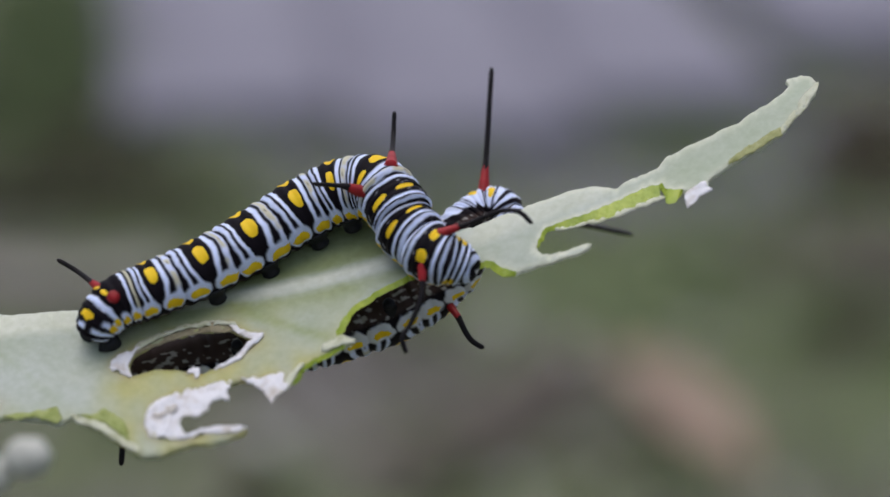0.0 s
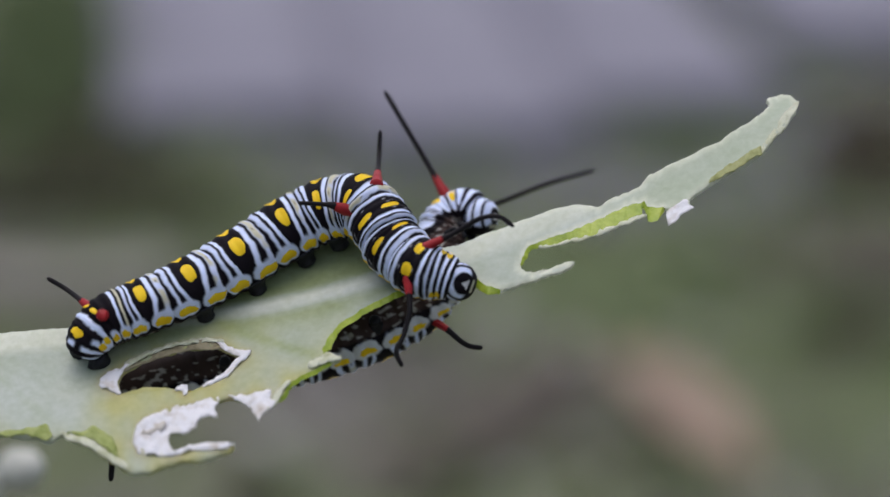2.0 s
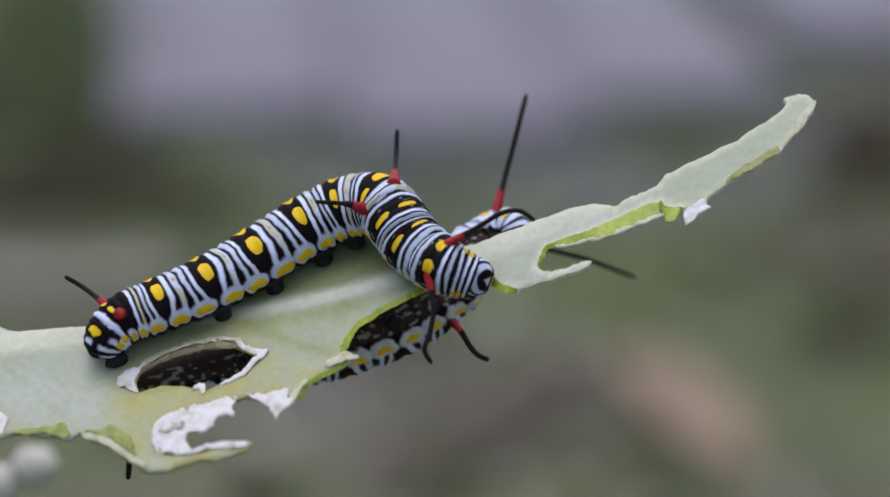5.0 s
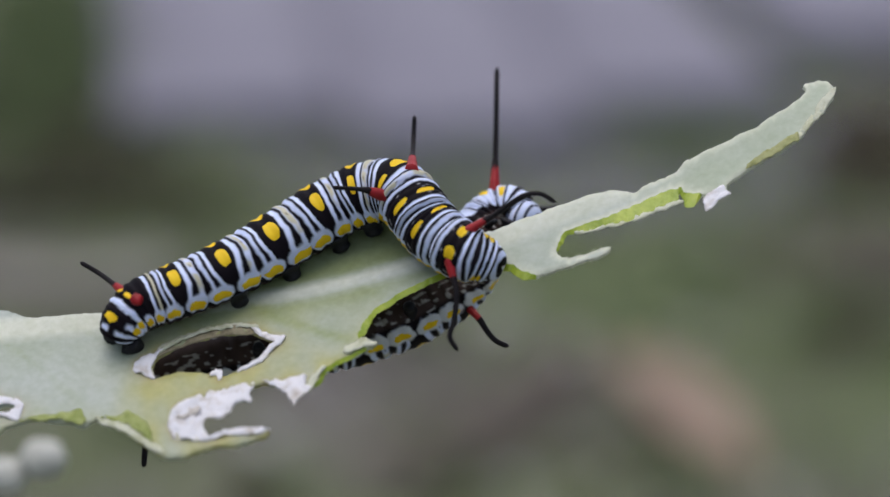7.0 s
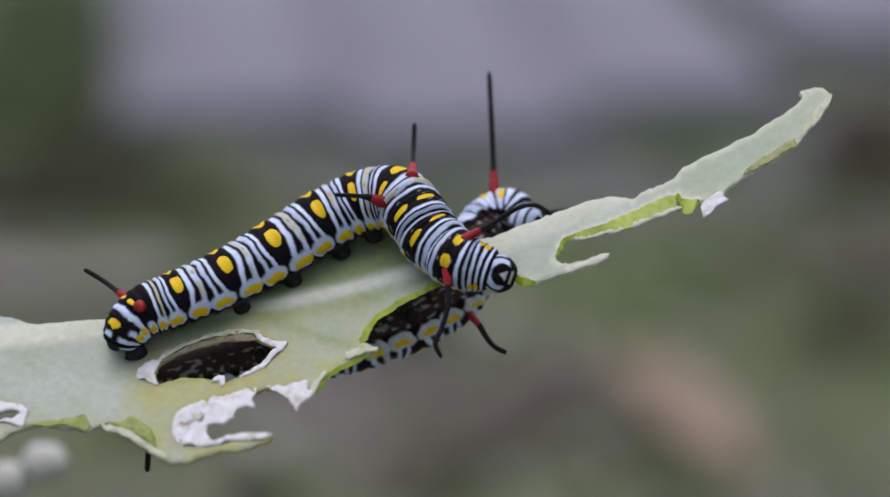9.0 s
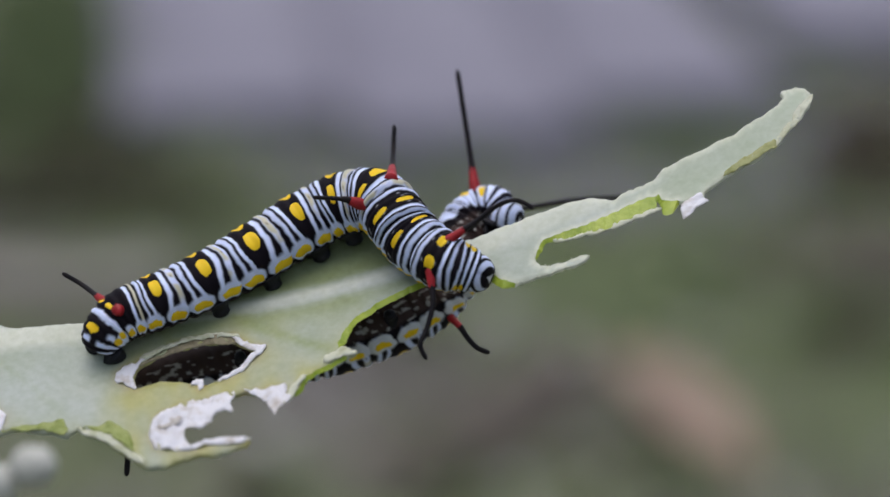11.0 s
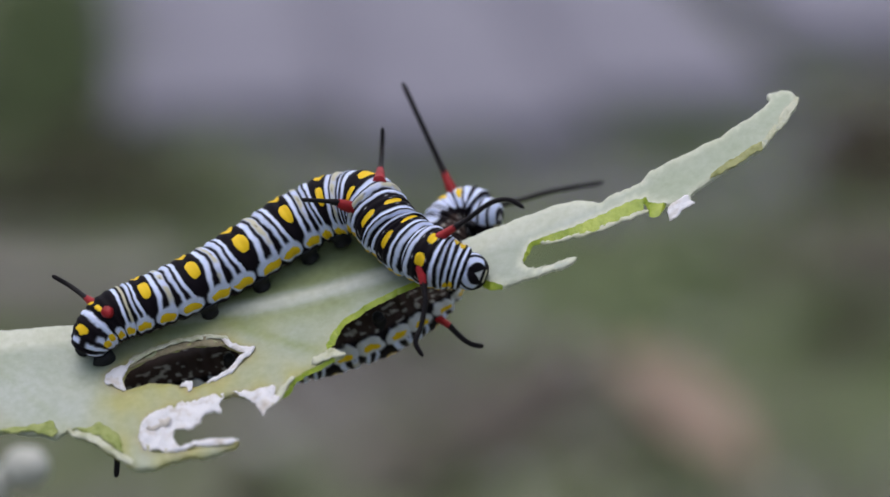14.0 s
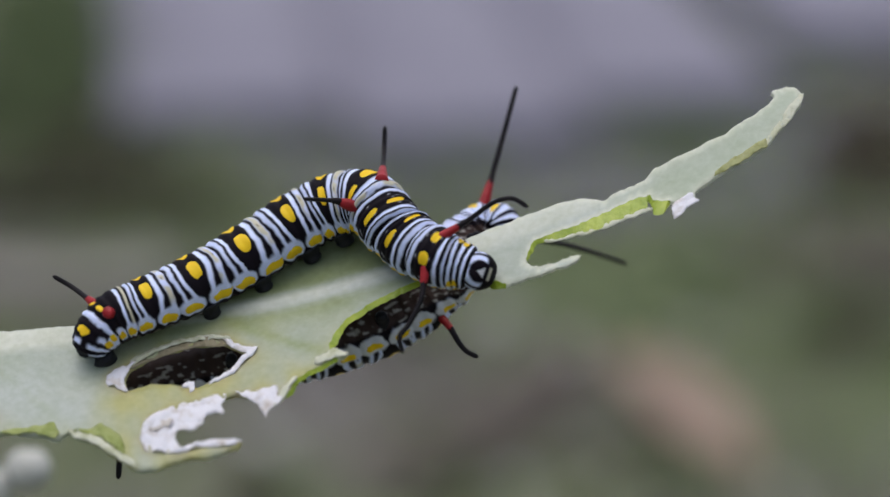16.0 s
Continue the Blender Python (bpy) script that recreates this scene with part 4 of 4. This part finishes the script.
build_ground()
build_paving()
build_grass()
build_pebbles()
dead_leaf(0.125, 1.245, 0.19, 0.022, -74, DRY, "dry pinkish-brown fallen leaf lying on soil")
dead_leaf(0.325, 1.78, 0.23, 0.055, 80, DARK, "dark brown fallen leaf lying on a slab")
dead_leaf(0.275, 1.50, 0.20, 0.045, 20, LITTER, "dull brown fallen leaf lying in grass")
dead_leaf(-0.248, 1.77, 0.19, 0.040, 62, DARK, "dark brown fallen leaf lying beside a slab")
dead_leaf(0.058, 1.28, 0.15, 0.022, 75, LITTER, "brownish-grey fallen leaf lying on soil")
dead_leaf(0.29, 1.66, 0.14, 0.035, 15, DARK, "dark brown fallen leaf among grass")
dead_leaf(0.235, 1.355, 0.10, 0.026, 12, DARK, "dark brown fallen leaf lying beside grass")
dead_leaf(-0.225, 1.45, 0.18, 0.035, 5, PALETAN, "pale grey-beige fallen leaf lying on soil")
dead_leaf(-0.32, 1.87, 0.24, 0.06, 30, DARK, "dark rotten fallen leaf among tall grass")
dead_leaf(-0.245, 1.63, 0.22, 0.05, -10, DARK, "dull brown fallen leaf among grass")
dead_leaf(0.01, 1.21, 0.17, 0.03, 62, LITTER, "brown-grey fallen leaf lying on bare soil")
LEAF = build_leaf()
BUD = build_bud()
FRONT, FRONT_SPINE, FRONT_PIECES, FRONT_LASHES = caterpillar(
    "caterpillar", "black, white and yellow banded caterpillar crawling on a leaf", FRONT_ROWS, FRONT_WHIPS, 1.7, 46)
BACK, BACK_SPINE, BACK_PIECES, BACK_LASHES = caterpillar(
    "caterpillar", "banded caterpillar clinging under the leaf, head over its edge", BACK_ROWS, BACK_WHIPS, 4.4, 0)


# ---- what moves ----
SWAY = (
    (0.0, 0.79, -3.95, 2.7, -0.02, 0.12, 0.02), (0.5, 1.11, -4.09, 2.56, -0.1, 0.19, 0.02), (1.0, 0.86, -3.34, 2.25, -0.04, 0.14, 0.06),
    (1.5, -0.2, -1.94, 1.66, 0.01, 0.04, 0.0), (2.0, -0.52, -1.17, 1.15, -0.01, -0.01, 0.04), (2.5, -0.33, -0.85, 0.9, 0.04, 0.02, 0.0),
    (3.0, -0.02, 0.55, 0.58, -0.05, -0.01, 0.02), (3.5, 0.0, 0.0, 0.0, 0.0, 0.0, 0.0), (4.0, 0.34, -0.69, 0.05, -0.03, 0.16, -0.04),
    (4.2, 0.78, -1.02, 0.78, 0.1, 0.05, -0.14), (6.5, 1.19, -0.82, 1.78, 0.13, 0.16, -0.19), (7.0, 2.55, -2.21, 2.41, -0.14, 0.16, 0.04),
    (7.5, 2.93, -2.27, 2.58, -0.08, 0.17, 0.05), (8.0, 2.79, -2.1, 2.47, -0.1, 0.13, 0.04), (8.5, 2.26, -1.84, 2.23, -0.06, 0.06, -0.02),
    (9.0, 2.56, -0.21, 1.87, -0.07, 0.03, 0.14), (9.5, 1.51, -1.2, 1.61, -0.11, -0.01, -0.1), (12.0, 0.03, -0.5, 1.85, -0.01, -0.23, 0.02),
    (12.5, -0.92, 0.45, 1.16, -0.05, -0.2, 0.1), (13.0, -1.17, 0.06, 1.01, -0.06, -0.29, 0.06), (13.5, -0.74, -0.23, 1.32, -0.01, -0.33, 0.06),
    (14.0, -0.29, 0.02, 1.48, -0.06, -0.23, 0.03), (14.5, 0.07, 0.38, 1.48, -0.03, -0.27, 0.06), (15.0, 0.13, 0.36, 1.3, -0.03, -0.21, 0.03),
    (15.5, -0.47, 0.07, 1.08, -0.03, -0.31, 0.05), (16.0, -0.03, -1.28, 1.58, -0.09, -0.45, -0.11),
)
# the fore body: seconds, shift to the right and up in millimetres, nod of the head in degrees
NOD = (
    (0.0, -0.30, -0.75, 38), (0.5, -0.40, -0.40, 6), (1.0, -0.38, -0.50, 4), (1.5, -0.30, -0.55, 6), (2.0, -0.20, -0.42, 10),
    (2.5, -0.02, -0.42, 14), (3.0, -0.03, -0.33, 28), (3.5, 0.0, 0.0, 0), (4.0, 0.05, -0.05, 3), (4.2, 0.08, -0.25, 14),
    (6.3, 0.28, -0.02, 30), (6.5, 0.33, -0.02, 34), (7.0, 0.28, -0.18, 40), (7.5, 0.38, -0.20, 40), (8.0, 0.02, -0.36, 40),
    )
NOD += (
    (8.5, 0.05, -0.18, 0), (9.0, 0.05, -0.45, 4), (9.5, 0.10, -0.30, 8), (9.7, 0.14, -0.30, 10), (11.8, 0.66, -0.15, 34), (12.0, 0.72, -0.12, 34),
    (12.5, 0.30, -0.10, 0), (13.0, 0.47, -0.30, 0), (13.5, 0.42, -0.15, 6), (14.0, 0.68, 0.10, 13), (14.5, 0.78, 0.20, 15),
    (15.0, 0.72, 0.45, 22), (15.5, 1.02, 0.42, 26), (15.8, 0.85, 0.10, 4), (16.0, 0.78, 0.05, 0))
# the raised fore filament: seconds, lean in degrees
WAVE = (
    (0.0, 7), (0.5, 3), (1.0, 2), (1.5, 1), (2.5, 1), (3.0, 2), (3.5, -2), (4.2, -2), (6.5, -1), (7.0, -5), (8.0, -6), (8.5, -3), (9.5, -1), (9.7, -2),
    (11.8, -7), (12.0, -1), (12.5, -2), (13.0, -2), (13.5, -5), (14.0, -5), (14.5, -10), (15.0, -12), (15.5, -11), (16.0, -4))
# the other one's fore body: seconds, lean of its upright filament and swing of its body in degrees,
# shift to the right and up in millimetres, lean of its level filament and of the one under the leaf in degrees
LEAN = (
    (0, 4, -2, 0.24, -0.47, 2.8, 14.8), (0.5, 1.8, -6, 0.14, -0.26, -4.7, 9.8), (1, -22, -11, -0.29, 0.14, -16.8, -1.8),
    (1.5, -30.2, -14, -0.06, 0.36, -21.5, -6.8), (2, -30, -15, 0.11, 0.11, -24, -8), (2.5, -44.2, -19, 0.1, 0.2, -29, -10.8),
    (3, -31.5, -15, 0.23, 0.27, -23.8, -8.2), (3.5, 0, 0, 0.03, 0.34, -3.7, -0.5), (4, 6.2, 1, 0.3, -0.08, 2.8, 4.2),
    (4.2, 14, 1, 0.67, -0.52, 9, 6), (6.3, 14.8, 0, 0.89, -0.81, 12.5, 13), (6.5, 18, -1, 0.95, -0.63, 11.8, 13.5),
    (7, 1.5, -5, -0.09, -0.23, -9.7, 8), (7.5, 0.2, -5, 0.09, -0.1, -9.2, 10.2),
)
LEAN += (
    (8, -1.2, -5, 0.49, -0.19, -8.7, 9.5), (8.5, -1.8, -4, -0.3, 0.18, -8.7, 8.2), (9, -2, -4, -0.19, 0.12, -8.2, 10),
    (9.5, -3.8, -5, 0.24, -0.03, -7.7, 10.5), (9.7, -6.8, -6, -0.01, 0.12, -8.7, 10), (11.8, -9, -6, 0.19, 0.43, -12.7, 5),
    (12, -15.5, -9, -0.03, -0.04, -15.2, 4), (12.5, -31.5, -15, 0.02, -0.11, -24.8, -7.2), (13, -22.5, -12, 0.13, -0.1, -18.2, -5.5),
    (13.5, -20.5, -11, -0.29, 0.21, -16.8, -4.5), (14, -24, -11, -0.08, 0.23, -17.8, -4.5), (14.5, -11.2, -7, 0.12, 0.31, -13.2, 0.8),
    (15, 9.5, -1, 0.89, -0.44, 4.2, 11.8), (15.5, 14, 0, 0.73, -0.65, 8, 11), (16, 16.2, 0, 0.87, -0.4, 10, 11),
)
# the hanging fore filament: seconds, lean in degrees
DROOP = (
    (0, 4), (0.5, -0.8), (1, 0.8), (1.5, -2.8), (2, -3), (2.5, -3), (3, -2.2), (3.5, 0), (4, -1.8), (4.2, -6), (6.5, -10.5), (7, -12), (7.5, -10),
    (8, -7), (8.5, -2), (9.5, -3.8), (11.8, -3.8), (12, -9.8), (12.5, 7), (13, 2.5), (13.5, -3.5), (14, -7.5), (14.5, -6.5), (15, -3.2), (15.5, -5.5), (16, 9.2),
)


def turned(at, axis, degrees):
    at = Vector(at)
    return Matrix.Translation(at) @ Matrix.Rotation(radians(degrees), 4, Vector(axis)) @ Matrix.Translation(-at)


def motions():
    for thing, share in ((LEAF, 1.0), (BUD, 0.8), (FRONT, 1.0), (BACK, 1.0)):
        walk(thing, [(t, PLANT @ pose(x * share * MM, y * share * MM, z * share * MM, rx, ry, rz)) for t, x, y, z, rx, ry, rz in SWAY])
    # the front caterpillar nibbles: its fore body shifts, neck and head nod
    rows = {i: [] for i in (10, 11, 12, 13)}
    joints = {i: (FRONT_SPINE.at([i - 0.5])[0][0] * MM, FRONT_SPINE.at([i - 0.5])[4][0]) for i in rows}
    back = Vector(-FRONT_SPINE.at([12.0])[2][0])
    for t, dx, dz, nod in NOD:
        rows[10].append((t, Matrix.Translation((dx * 0.6 * MM, 0, dz * 0.5 * MM))))
        m = Matrix.Translation((dx * MM, 0, dz * MM)) @ turned(*joints[11], -0.1 * nod)
        rows[11].append((t, m))
        m = m @ Matrix.Translation(back * 0.012 * nod * MM) @ turned(*joints[12], -0.55 * nod)
        rows[12].append((t, m))
        rows[13].append((t, m @ Matrix.Translation(back * 0.014 * nod * MM) @ turned(*joints[13], -0.9 * nod)))
    for i, r in rows.items():
        walk(FRONT_PIECES[i], r)
    walk(FRONT_LASHES["fore_far"], [(t, turned(FRONT_LASHES["fore_far"]["root"], (0, 1, 0), lean)) for t, lean in WAVE])
    walk(FRONT_LASHES["fore_near"], [(t, turned(FRONT_LASHES["fore_near"]["root"], (0, 1, 0), lean)) for t, lean in DROOP])
    # the other one swings its fore body over the leaf's edge and waves its filaments
    rows = {i: [] for i in (9, 10, 11, 12, 13)}
    lash = {"fore_far": [], "fore_near": [], "mid_near": []}
    hinge = BACK_SPINE.at([8.5])[0][0] * MM
    neck, across = BACK_SPINE.at([11.5])[0][0] * MM, BACK_SPINE.at([11.5])[4][0]
    face = (0, 1, 0)
    for t, lean, swing, dx, lift, level, low in LEAN:
        for i, share in ((9, 0.4), (10, 0.75), (11, 1.0), (12, 1.0), (13, 1.0)):
            m = Matrix.Translation((dx * share * MM, 0, lift * share * MM)) @ turned(hinge, face, swing * share)
            if i >= 12:
                m = m @ turned(neck, across, -0.15 * lean if lean < 0 else -1.3 * lean)
            rows[i].append((t, m))
        lash["fore_far"].append((t, turned(BACK_LASHES["fore_far"]["root"], face, lean - swing)))
        lash["fore_near"].append((t, turned(BACK_LASHES["fore_near"]["root"], face, level - swing)))
        lash["mid_near"].append((t, turned(BACK_LASHES["mid_near"]["root"], face, low)))
    for i, r in rows.items():
        walk(BACK_PIECES[i], r)
    for key, r in lash.items():
        walk(BACK_LASHES[key], r)


motions()
